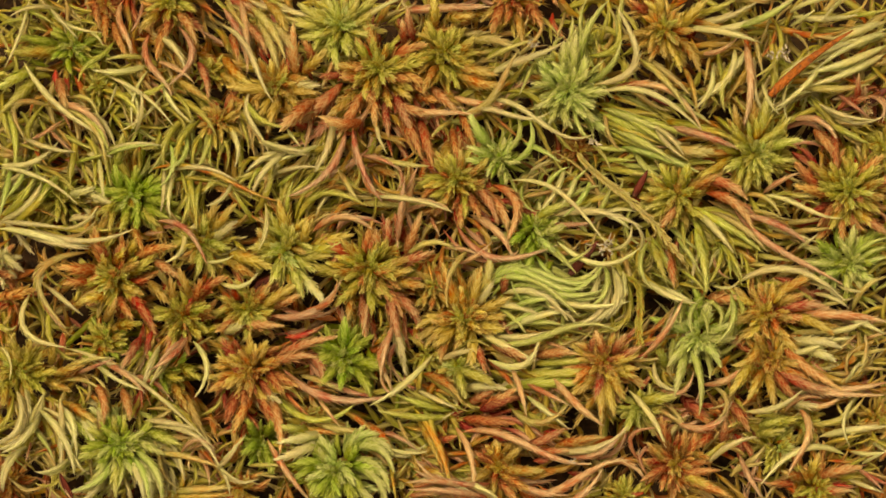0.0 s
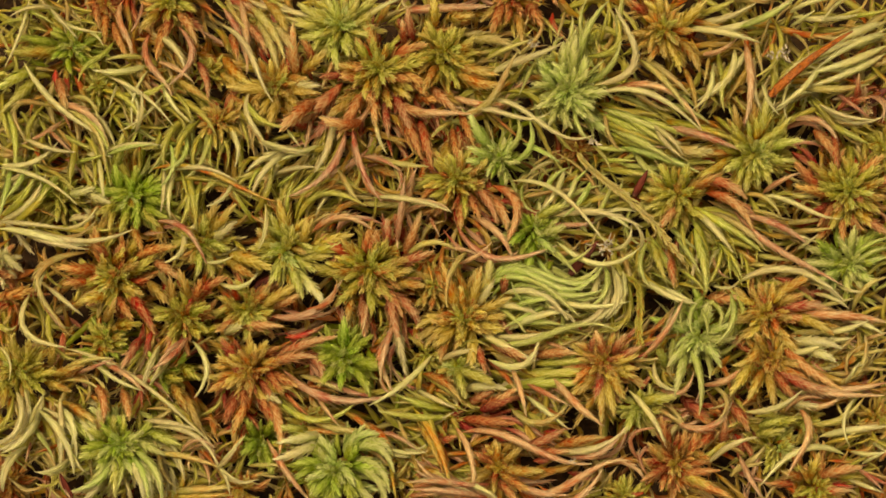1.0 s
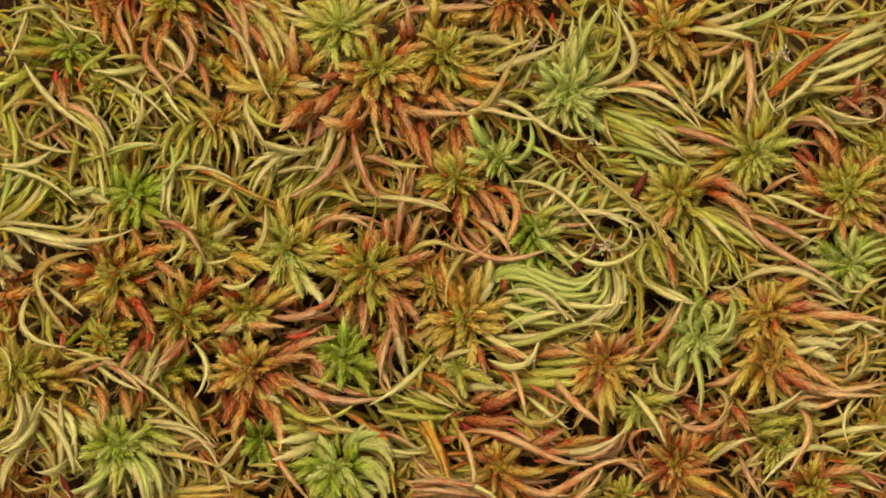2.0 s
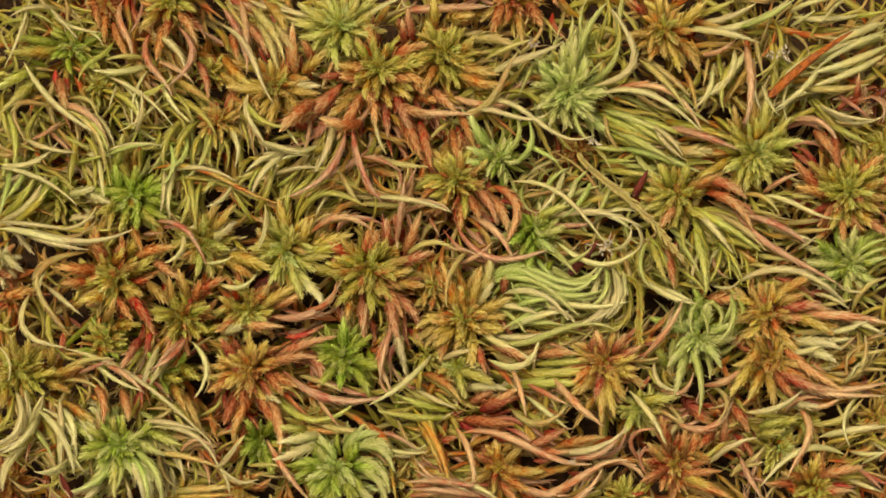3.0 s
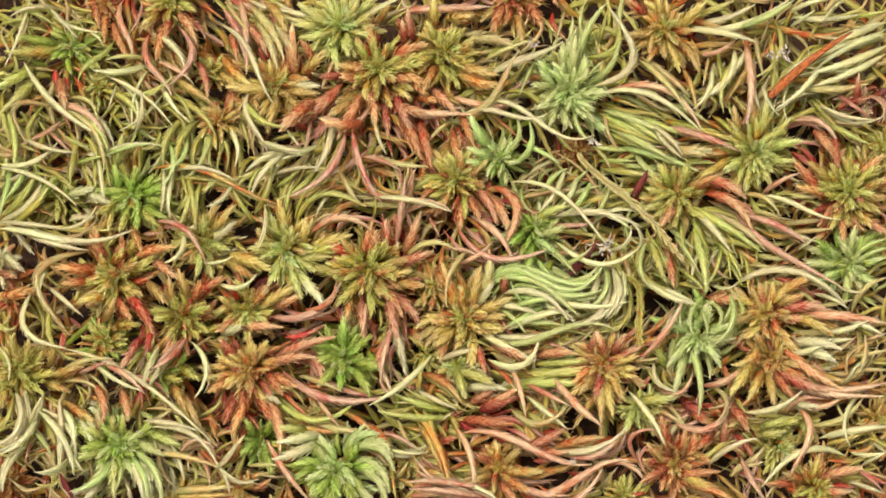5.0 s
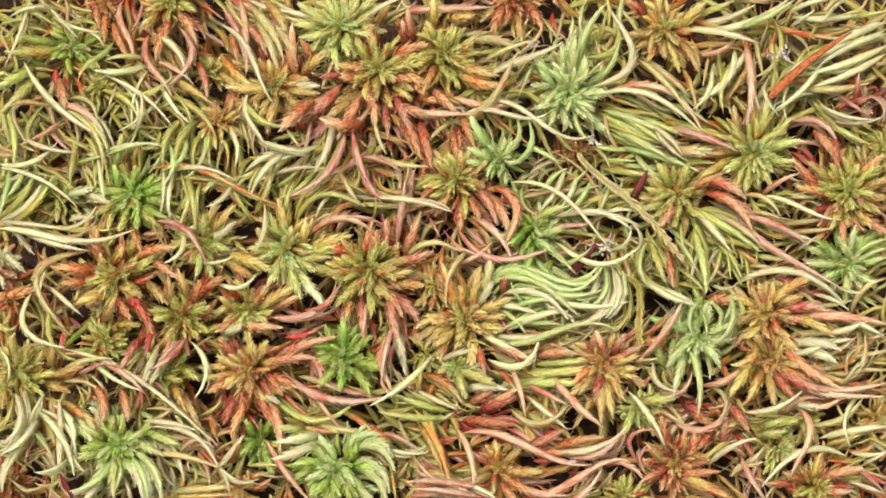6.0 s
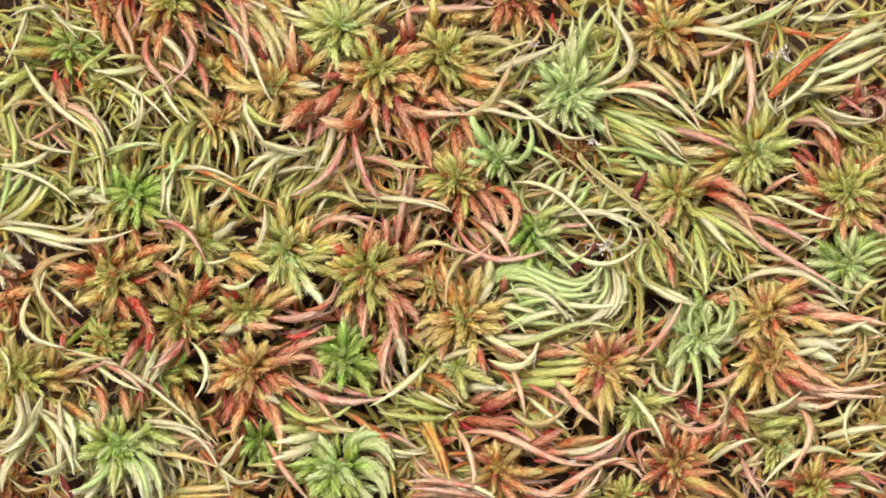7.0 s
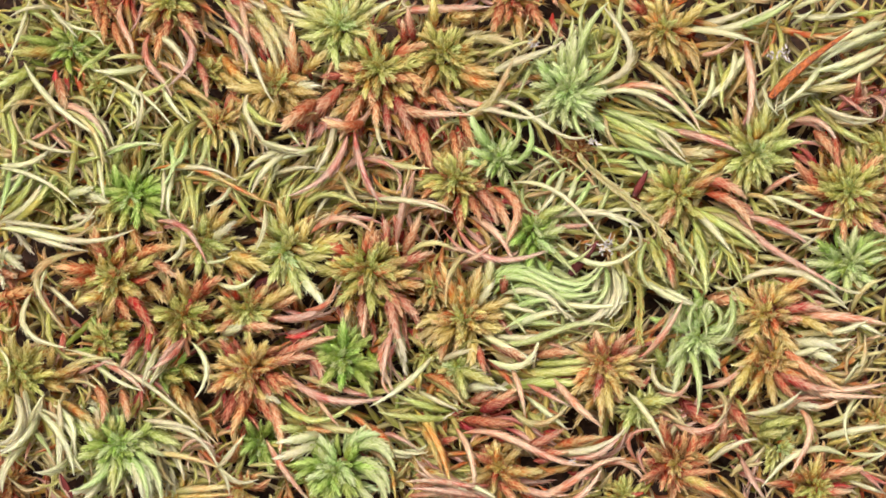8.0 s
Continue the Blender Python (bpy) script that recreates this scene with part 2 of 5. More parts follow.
def strand(pal, width, mm, x0, y0, x1, y1, bow=0.0, bow2=None, leafy=0.0, sink=4.0, droop=0.5, label=""):
    """One branch over the mat, from its root to its tip; bow: how far it swings out to the left of its way, per length."""
    rng = np.random.default_rng(int(x0 * 3 + y0 * 5 + x1 * 7 + y1 * 11) % 100000)
    bow2 = bow if bow2 is None else bow2
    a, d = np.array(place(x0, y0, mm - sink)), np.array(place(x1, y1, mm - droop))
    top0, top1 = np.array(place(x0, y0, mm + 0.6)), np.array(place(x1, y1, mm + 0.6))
    way = top1 - top0
    if leafy < 0.5:
        width = min(width, max(7.0, 0.14 * float(np.linalg.norm(way)) / U))
    left = np.array((-way[1], way[0], 0.0))
    line = bezier(a, top0 + way * 0.33 + left * bow, top0 + way * 0.67 + left * bow2, d)
    me = mesh_of("branch", *sweep(line - a, width * U, leafy, rng, 6, 6 if leafy > 0.5 else 4), [MOSS[pal]])
    near = [h for h in HEADS if (h[0] - x0) ** 2 + (h[1] - y0) ** 2 < (h[2] * 0.9) ** 2]
    if near:
        best = min(near, key=lambda h: (h[0] - x0) ** 2 + (h[1] - y0) ** 2)
        ob = new("branch", me)
        ob.parent = best[3]
        ob.location = Vector(a) - best[3].location
        if label:
            tagged(ob, label)
    else:
        ob = new("moss_strand", me)
        ob.location = a
        tagged(ob, label or f"{LOOK[pal]} {'leafy' if leafy > 0.5 else 'slender curved'} moss branch lying in the mat", "moss strand", "loose branches of the mat")
    MOVERS.append((ob, x0, y0, x1, y1))
    FLOWS.append((x0, y0, x1, y1, bow, bow2, mm, width, pal, leafy))
    return ob


def s(pal, width, mm, *rest, **more):
    return strand(pal, width * 1.05, mm, *rest, leafy=0.2, **more)


def f(pal, width, mm, *rest, **more):
    return strand("m" if pal == "k" else pal, width * 1.22, mm, *rest, leafy=0.9, **more)


# ---- the ground ----
def ground():
    bm = bmesh.new()
    edge = [-30, -3, -0.5, -0.2, -0.15, *np.linspace(-0.12, 0.12, 73), 0.15, 0.2, 0.5, 3, 30]
    grid = [[bm.verts.new((x, y, FLOOR + (0.0016 * noise.noise((x * 120, y * 120, 0)) if abs(x) < 0.11 and abs(y) < 0.11 else 0.0)))
             for x in edge] for y in edge]
    for i in range(len(edge) - 1):
        for j in range(len(edge) - 1):
            bm.faces.new((grid[i][j], grid[i][j + 1], grid[i + 1][j + 1], grid[i + 1][j]))
    me = bpy.data.meshes.new("ground")
    bm.to_mesh(me)
    bm.free()
    me.materials.append(PEAT)
    tagged(new("ground", me), "dark wet peat under the moss mat", "ground", kind="structure")


ground()

# ---- the plants, row by row from north to south ----
plant(300, 5, 62, "o", "r", 1)
plant(185, 5, 48, "r", "r", 0)
plant(130, 88, 68, "g", "o", 1)
plant(176, 158, 48, "o", "l", 0)
plant(603, 48, 82, "l", "l", 3)
plant(490, 152, 82, "y", "y", 1)
plant(672, 122, 92, "o", "r", 4)
plant(785, 98, 80, "o", "y", 3)
plant(1004, 160, 84, "p", "p", 4)
plant(1174, 55, 74, "y", "y", 3)
plant(905, 0, 62, "r", "y", 0)
plant(388, 215, 64, "y", "r", 2)
plant(372, 128, 40, "o", "o", 0)
plant(1332, 268, 84, "l", "o", 3)
plant(1500, 338, 95, "o", "r", 4)
plant(1562, 265, 55, "o", "o", 1)
plant(1200, 345, 80, "o", "y", 3)
plant(810, 318, 88, "o", "r", 3)
plant(882, 282, 55, "p", "g", 2)
plant(236, 345, 80, "g", "o", 2)
plant(110, 348, 62, "o", "l", -1)
plant(505, 440, 88, "l", "y", 3)
plant(362, 430, 72, "o", "y", 1)
plant(206, 490, 90, "o", "r", 2)
plant(325, 560, 76, "o", "r", 1)
plant(186, 605, 62, "o", "g", 0)
plant(440, 545, 80, "o", "r", 1)
plant(652, 475, 98, "o", "r", 4)
plant(942, 408, 62, "g", "p", 2)
plant(820, 565, 88, "y", "y", 3)
plant(1500, 465, 80, "p", "g", 2)
plant(1236, 592, 74, "p", "g", 3)
plant(1356, 555, 82, "y", "r", 3)
plant(1362, 632, 74, "y", "r", 2)
plant(32, 655, 74, "o", "y", 2)
plant(290, 655, 64, "g", "o", 0)
plant(442, 655, 90, "y", "x", 3)
plant(608, 630, 72, "g", "g", 2)
plant(812, 648, 62, "l", "y", 1)
plant(1068, 642, 80, "y", "r", 2)
plant(1132, 725, 56, "l", "l", 0)
plant(210, 788, 82, "g", "p", 4)
plant(462, 785, 56, "g", "g", -1)
plant(598, 830, 94, "g", "p", 3)
plant(882, 832, 66, "y", "r", 1)
plant(1195, 815, 84, "r", "r", 2)
plant(1372, 792, 56, "l", "o", -1)
plant(1440, 865, 74, "o", "r", 2)
plant(425, 862, 52, "y", "r", 1)
plant(1022, 268, 40, "b", "b", 0)
plant(1128, 475, 48, "o", "o", -2)
plant(1548, 738, 46, "y", "y", -1)
plant(768, 505, 58, "y", "y", 0)
plant(0, 465, 46, "c", "r", 1)
plant(22, 530, 44, "r", "y", 0)
plant(20, 850, 62, "b", "r", -3)
plant(755, 630, 46, "o", "o", -1)
plant(700, 585, 48, "o", "o", -2)
plant(1525, 180, 42, "k", "x", 1)
plant(1285, 735, 50, "r", "b", -1)
plant(1425, 745, 52, "o", "y", -2)
plant(720, 815, 50, "y", "l", -1)
plant(560, 740, 46, "y", "l", -2)
plant(985, 600, 56, "y", "c", -1)
plant(1100, 880, 56, "o", "y", -1)
plant(320, 880, 52, "y", "o", -2)
plant(60, 250, 60, "s", "l", -2)
plant(1420, 150, 60, "c", "l", -2)
plant(1280, 150, 56, "y", "s", -2)
plant(640, 290, 64, "y", "k", -2)
plant(1040, 80, 50, "l", "s", -3)
plant(960, 710, 50, "k", "y", -2)
plant(90, 740, 54, "r", "s", -3)
plant(1460, 620, 58, "y", "r", -1)
plant(1270, 440, 58, "l", "s", -2)
plant(460, 40, 60, "y", "k", -2)
plant(-40, 130, 70, "o", "y", 1)
plant(-30, 330, 70, "l", "c", 1)
plant(-60, 800, 70, "o", "r", 1)
plant(1625, 90, 70, "c", "l", 1)
plant(1630, 560, 70, "y", "r", 1)
plant(1620, 760, 70, "y", "r", 1)
plant(250, -60, 70, "o", "y", 1)
plant(820, -60, 70, "o", "k", 1)
plant(1300, -60, 70, "c", "l", 1)
plant(500, 945, 70, "o", "y", 1)
plant(1000, 940, 70, "r", "k", 1)
plant(1330, 950, 70, "o", "k", 1)

# the mat goes on around
def border():
    rng = np.random.default_rng(41)
    spots = [(x, y) for x in range(-190, 1790, 150) for y in (-150, 1030)] + [(x, y) for x in (-160, 1730) for y in range(-30, 960, 150)]
    for x, y in spots:
        inner = rng.choice(["o", "y", "l", "g", "r"])
        plant(x + int(rng.integers(-25, 25)), y + int(rng.integers(-25, 25)), int(rng.integers(60, 90)), str(inner), str(rng.choice(["y", "r", "s", "c", "m"])), float(rng.uniform(-1, 3)))


border()

# ---- single branches that stand out ----
s("c", 8, 6, 100, 16, 20, 28, -0.15)
s("c", 7, 7, 52, 0, 8, 118, 0.05)
s("c", 7, 6, 95, 30, 178, 57, -0.1)
s("c", 8, 7, 88, 15, 135, 65)
s("c", 6, 7, 155, 55, 182, 80, 0.15)
f("o", 18, 4, 115, 85, 20, 92, 0.05)
f("g", 14, 4, 110, 80, 35, 65)
f("g", 15, 4, 125, 75, 95, 60)
s("l", 10, 6, 200, 75, 140, 140, 0.12, -0.2)
s("c", 13, 5, 262, 115, 168, 125, 0.1)
s("s", 10, 5, 262, 105, 190, 105, -0.1)
s("c", 8, 7, 190, 135, 305, 222, 0.1)
s("c", 6, 6, 207, 150, 193, 190)
s("c", 6, 6, 215, 150, 235, 230, 0.3)
s("c", 6, 6, 262, 125, 235, 225, -0.15)
s("c", 6, 6, 290, 165, 212, 232, 0.1)
s("k", 12, 6, 265, 60, 302, 165, -0.4, 0)
s("k", 12, 6, 316, 48, 300, 150, 0.5, 0.3)
f("k", 16, 5, 315, 25, 345, 68, 0.1)
f("r", 16, 4, 295, 40, 278, 100, -0.05)
f("y", 16, 4, 280, 20, 255, 45)
f("r", 15, 4, 300, 30, 290, 75)
s("k", 12, 5, 215, 5, 233, 98, -0.25, 0.1)
s("k", 9, 5, 252, 5, 232, 55, 0.1)
f("r", 14, 4, 200, 40, 225, 100, -0.05)
f("r", 14, 3, 165, 0, 175, 45)
f("r", 14, 3, 185, 20, 185, 70)
s("k", 9, 6, 280, 110, 340, 145, 0.1)
s("c", 9, 6, 285, 145, 335, 215, -0.1)
s("l", 8, 6, 310, 165, 340, 215, 0.1)
f("y", 14, 5, 305, 135, 365, 175)
f("k", 13, 5, 350, 110, 368, 170, 0.1)
f("y", 14, 5, 310, 95, 330, 125)
s("l", 9, 6, 85, 180, 128, 268, -1.0, -0.6)
s("c", 11, 7, 42, 110, 182, 242, -0.12, -0.1)
s("s", 11, 7, 105, 190, 185, 300, 0.25)
f("k", 10, 6, 100, 140, 116, 190)
s("s", 8, 6, 120, 175, 172, 215, 0.4)
s("k", 8, 5, 110, 215, 40, 255, 0.05)
s("k", 9, 5, 85, 230, 126, 270)
s("c", 11, 6, 0, 292, 100, 255, -0.2)
s("c", 6, 8, 185, 270, 285, 258, 0.12)
s("l", 14, 4, 340, 205, 290, 290, -0.25)
s("l", 13, 4, 365, 230, 345, 295, -0.2)
s("l", 12, 4, 385, 235, 402, 295, 0.2)
s("l", 14, 3, 30, 130, 5, 165)
s("l", 14, 3, 5, 170, 20, 250, -0.1)
s("o", 16, 3, 60, 150, 0, 200, 0.1)
s("l", 14, 2, 20, 40, 80, 55)
s("l", 13, 2, 0, 45, 60, 35, 0.1)
s("s", 12, 3, 0, 58, 20, 100)
s("l", 14, 3, 250, 215, 230, 260)
s("o", 14, 3, 195, 200, 225, 250, 0.1)
s("s", 13, 4, 165, 205, 195, 250, 0.1)
s("l", 12, 3, 65, 210, 90, 260, 0.1)
s("l", 12, 3, 20, 250, 70, 270)
s("l", 13, 3, 100, 235, 160, 265)
s("l", 12, 4, 130, 290, 185, 275)
s("k", 14, 4, 425, 0, 437, 125, 0.05)
s("k", 15, 4, 395, 15, 435, 110, 0.1)
s("s", 14, 4, 400, 5, 440, 60)
f("s", 15, 4, 445, 15, 500, 95, 0.1)
f("s", 15, 4, 455, 35, 490, 115, 0.05)
f("y", 16, 4, 470, 5, 505, 60, 0.15)
f("k", 14, 4, 430, 40, 470, 90, 0.1)
f("k", 14, 4, 410, 60, 420, 100)
f("s", 14, 5, 480, 40, 525, 110, 0.1)
s("c", 11, 8, 393, 45, 481, 178, 0.22, -0.02)
f("y", 16, 4, 395, 100, 445, 150, -0.1)
f("y", 18, 3, 390, 130, 440, 165)
f("k", 18, 5, 525, 135, 518, 52, 0.05)
f("y", 18, 5, 535, 130, 572, 95)
f("r", 15, 3, 560, 115, 535, 70)
f("k", 22, 5, 605, 148, 504, 220, 0.1)
s("k", 14, 6, 655, 185, 576, 207, 0.5, 0.2)
s("k", 11, 5, 548, 205, 536, 268, 0.1)
s("s", 8, 6, 525, 215, 560, 200, 0.2)
s("c", 7, 6, 508, 230, 530, 260)
s("l", 14, 5, 610, 225, 575, 300, 0.1)
s("k", 12, 6, 630, 230, 648, 300, -0.2)
s("o", 18, 2, 600, 220, 575, 295, -0.1)
s("c", 10, 6, 443, 160, 472, 265, -0.35, 0)
s("c", 8, 7, 458, 252, 542, 276, -0.05)
s("c", 18, 4, 540, 265, 440, 300, -0.15)
s("c", 9, 6, 565, 258, 490, 285)
s("k", 14, 5, 690, 160, 832, 203, -0.3, -0.05)
f("k", 15, 4, 700, 180, 732, 255, 0.1)
f("r", 14, 4, 708, 190, 728, 262)
s("c", 10, 5, 665, 210, 682, 270, -0.1)
f("k", 18, 5, 660, 170, 664, 218)
f("k", 14, 4, 680, 180, 686, 236)
s("s", 13, 4, 800, 215, 755, 255, -0.1)
s("y", 13, 3, 690, 243, 738, 256)
s("s", 12, 6, 645, 275, 752, 295, -0.05)
f("y", 18, 3, 768, 50, 768, 5)
f("k", 14, 4, 732, 72, 722, 20, 0.05)
f("k", 13, 3, 716, 78, 712, 40)
s("c", 14, 5, 640, 40, 705, 0, 0.1)
s("l", 12, 4, 615, 40, 652, 0)
s("l", 14, 3, 685, 42, 722, 18)
s("k", 16, 2, 700, 20, 850, 10)
s("c", 10, 2, 440, 0, 530, 20, -0.1)
s("c", 12, 2, 480, 0, 560, 30, -0.1)
s("s", 12, 2, 470, 5, 545, 38, -0.15)
f("l", 20, 4, 600, 55, 535, 12)
f("l", 18, 4, 600, 60, 538, 66)
f("l", 18, 5, 605, 50, 582, 5)
f("l", 18, 5, 618, 50, 652, 28)
f("l", 16, 5, 618, 58, 652, 60)
f("l", 16, 4, 602, 66, 575, 102)
f("l", 15, 4, 610, 68, 628, 98)
f("y", 18, 4, 500, 160, 408, 155)
f("y", 16, 4, 480, 145, 478, 112)
f("y", 16, 4, 505, 160, 558, 165)
f("y", 18, 4, 492, 165, 475, 226)
f("y", 16, 3, 450, 165, 455, 190)
f("c", 16, 4, 515, 150, 560, 152)
f("y", 16, 4, 505, 165, 530, 195)
f("x", 16, 3, 620, 130, 572, 136)
f("y", 16, 5, 655, 142, 608, 138)
f("y", 16, 5, 650, 130, 600, 114)
f("o", 16, 5, 672, 112, 692, 84)
f("o", 14, 5, 690, 115, 712, 98)
f("o", 16, 5, 697, 125, 722, 116)
f("y", 18, 5, 695, 150, 722, 172)
f("y", 16, 5, 680, 160, 690, 186)
f("o", 16, 5, 655, 115, 640, 95)
f("k", 16, 5, 650, 150, 655, 178)
f("o", 18, 4, 640, 160, 605, 200)
f("y", 16, 4, 630, 165, 600, 180)
f("r", 18, 4, 720, 130, 752, 166)
f("k", 18, 4, 762, 155, 802, 192)
f("r", 14, 3, 735, 170, 782, 180)
f("o", 16, 5, 790, 85, 805, 55)
f("o", 16, 5, 775, 80, 760, 45)
f("o", 17, 5, 800, 95, 830, 80)
f("o", 17, 5, 800, 110, 830, 108)
f("o", 16, 5, 790, 115, 810, 150)
f("y", 16, 5, 770, 110, 735, 100)
s("k", 18, 3, 780, 15, 862, 12)
f("r", 18, 3, 895, 5, 874, 57, -0.1)
f("r", 20, 2, 935, 5, 957, 42)
f("y", 16, 2, 915, 20, 925, 72)
f("y", 18, 4, 790, 32, 832, 28)
f("s", 16, 4, 825, 75, 915, 88, 0.2)
s("s", 9, 6, 860, 105, 945, 70, 0.05)
s("c", 14, 7, 862, 138, 991, 77, 0.1, -0.05)
s("s", 14, 7, 815, 205, 914, 95, -0.3, -0.05)
f("y", 20, 5, 805, 125, 880, 150, -0.1)
f("y", 20, 5, 800, 115, 872, 130)
s("p", 10, 5, 945, 110, 920, 165)
s("k", 14, 5, 800, 170, 900, 185, -0.1)
s("c", 10, 7, 818, 206, 968, 202, 0.25, -0.2)
s("c", 10, 7, 835, 192, 1048, 241, 0.35, -0.25)
ARC = s("c", 13, 9, 1052, 152, 1083, 18, -0.72, -0.36)
s("p", 12, 7, 1045, 148, 1096, 80, -0.15)
s("p", 12, 6, 1032, 148, 1068, 108, 0.05)
s("l", 11, 6, 1040, 100, 1093, 35, -0.45)
s("p", 15, 6, 1025, 130, 1072, 8, 0.15)
s("k", 13, 6, 1062, 168, 1240, 228, 0.3, 0.35)
f("p", 20, 6, 1010, 145, 1018, 75)
f("p", 18, 6, 996, 130, 996, 85)
f("p", 20, 7, 1012, 165, 1065, 166)
f("p", 20, 7, 1002, 168, 1042, 190)
f("p", 18, 6, 990, 170, 958, 187)
f("p", 16, 5, 985, 150, 948, 150)
f("p", 18, 5, 980, 135, 953, 108)
f("p", 16, 5, 988, 182, 975, 217)
f("p", 15, 5, 1000, 185, 1000, 222)
s("p", 12, 6, 1018, 185, 1046, 252, -0.2)
f("p", 18, 5, 870, 262, 834, 208, 0.1)
f("p", 16, 5, 872, 280, 834, 264)
f("p", 16, 5, 862, 290, 828, 286)
s("p", 12, 5, 890, 275, 912, 203, -0.3)
s("p", 13, 5, 905, 292, 936, 215, -0.3)
s("p", 12, 5, 925, 255, 988, 288, 0.05)
s("p", 13, 5, 890, 285, 884, 310)
s("s", 10, 4, 985, 275, 945, 302, 0.05)
f("r", 14, 4, 815, 200, 836, 252)
f("r", 14, 3, 800, 230, 806, 272)
f("y", 20, 3, 790, 255, 790, 300)
s("s", 14, 2, 855, 205, 872, 245)
s("l", 13, 4, 1060, 200, 1185, 247, -0.05)
s("l", 13, 5, 1075, 190, 1195, 268, 0.02)
s("l", 12, 4, 1065, 215, 1172, 256)
s("l", 12, 3, 1075, 235, 1165, 272)
s("c", 9, 7, 1155, 220, 1208, 280, -0.08)
s("k", 12, 3, 1115, 272, 1177, 262, 0.1)
s("l", 12, 4, 1060, 285, 1122, 285)
s("s", 12, 4, 1130, 110, 1175, 142)
s("l", 13, 4, 1100, 205, 1210, 240, 0.05)
s("s", 11, 3, 1050, 260, 1080, 300, 0.1)
s("y", 14, 3, 1075, 170, 1130, 190)
s("s", 12, 2, 1000, 20, 985, 70)
s("s", 11, 2, 960, 30, 985, 60)
s("l", 12, 2, 1060, 80, 1075, 20)
f("y", 18, 6, 1200, 55, 1242, 10, 0.05)
s("c", 14, 7, 1212, 52, 1336, 73, 0.06)
f("y", 16, 6, 1203, 75, 1234, 119, 0.1)
f("y", 14, 5, 1190, 88, 1202, 122)
f("y", 16, 5, 1172, 35, 1166, 0)
f("r", 16, 5, 1145, 25, 1120, 5)
f("y", 16, 5, 1160, 60, 1120, 60)
f("y", 15, 5, 1165, 75, 1150, 105)
s("c", 14, 5, 1240, 55, 1396, 0, -0.12)
s("l", 13, 3, 1200, 35, 1300, 0, -0.05)
s("c", 13, 3, 1200, 45, 1332, 10, -0.1)
s("k", 10, 4, 1235, 97, 1302, 70, -0.15)
s("c", 13, 4, 1330, 75, 1235, 178, 0.1)
s("k", 16, 6, 1317, 75, 1322, 212, 0.1)
s("l", 12, 4, 1272, 110, 1275, 162, 0.1)
s("s", 10, 4, 1255, 100, 1245, 150)
s("s", 14, 5, 1138, 103, 1216, 166, 0.05)
s("y", 13, 5, 1207, 118, 1232, 193, 0.08)
s("c", 13, 6, 1568, 52, 1368, 198, -0.02, -0.35)
s("c", 16, 5, 1568, 40, 1450, 92, -0.05)
s("c", 15, 5, 1568, 65, 1440, 112, -0.05)
s("c", 14, 5, 1568, 95, 1430, 155, 0.05)
s("s", 13, 6, 1408, 155, 1532, 150, -0.06)
s("c", 10, 5, 1530, 115, 1422, 115, 0.12)
s("c", 12, 4, 1400, 30, 1512, 28, -0.06)
s("c", 10, 4, 1398, 48, 1440, 20)
s("c", 8, 6, 1490, 0, 1455, 36)
s("c", 13, 4, 1395, 25, 1462, 0, 0.1)
s("l", 12, 3, 1500, 32, 1568, 20)
s("l", 10, 5, 1370, 35, 1338, 136, 0.35)
s("s", 10, 4, 1400, 60, 1432, 97, 0.2)
s("c", 8, 5, 1425, 118, 1392, 210, -0.25)
s("s", 10, 3, 1335, 60, 1350, 132)
s("s", 11, 4, 1345, 85, 1362, 35)
s("c", 8, 8, 1450, 187, 1562, 206, -0.15, -0.3)
s("k", 8, 7, 1535, 172, 1555, 216, 0.8, 0.5)
s("k", 10, 6, 1480, 165, 1537, 206)
f("k", 10, 7, 1515, 182, 1520, 135)
f("k", 12, 6, 1500, 182, 1532, 175)
s("x", 14, 4, 1568, 160, 1525, 178)
s("k", 12, 4, 1400, 215, 1482, 252, 0.3)
s("l", 12, 4, 1435, 175, 1492, 237)
s("l", 13, 4, 1440, 195, 1532, 252, -0.05)
f("k", 16, 5, 1440, 232, 1472, 272, 0.1)
f("r", 16, 5, 1475, 240, 1482, 292)
f("o", 14, 5, 1505, 260, 1506, 300)
f("y", 16, 4, 1333, 240, 1332, 182)
f("y", 15, 4, 1310, 242, 1300, 195)
f("l", 18, 5, 1345, 250, 1360, 172)
f("l", 16, 5, 1352, 258, 1396, 214)
f("l", 16, 5, 1355, 270, 1412, 250, 0.1)
f("l", 15, 5, 1355, 282, 1400, 286)
f("l", 16, 5, 1345, 288, 1362, 322)
f("l", 16, 5, 1330, 292, 1320, 332)
f("l", 16, 5, 1320, 280, 1290, 300)
s("y", 24, 4, 1320, 265, 1205, 275, 0.03)
s("o", 20, 1.5, 1260, 205, 1312, 257, 0.1)
s("o", 16, 1.5, 1165, 215, 1300, 250, 0.05)
s("l", 14, 3, 1160, 300, 1262, 288, 0.08)
s("c", 16, 4, 1160, 235, 1232, 272)
s("p", 14, 3, 1170, 185, 1250, 215, 0.1)
s("c", 12, 4, 1385, 185, 1440, 165, 0.15)
s("l", 13, 4, 1235, 160, 1270, 185, 0.1)
s("s", 12, 4, 1545, 120, 1568, 110)
s("s", 11, 4, 1455, 175, 1510, 155)
s("o", 14, 3, 1500, 200, 1550, 235)
s("c", 8, 8, 0, 297, 135, 363, 0.12)
s("c", 16, 4, 0, 392, 78, 318, -0.15)
s("l", 14, 4, 0, 362, 62, 320, -0.1)
s("c", 14, 4, 0, 340, 55, 312)
s("l", 13, 3, 15, 385, 75, 345)
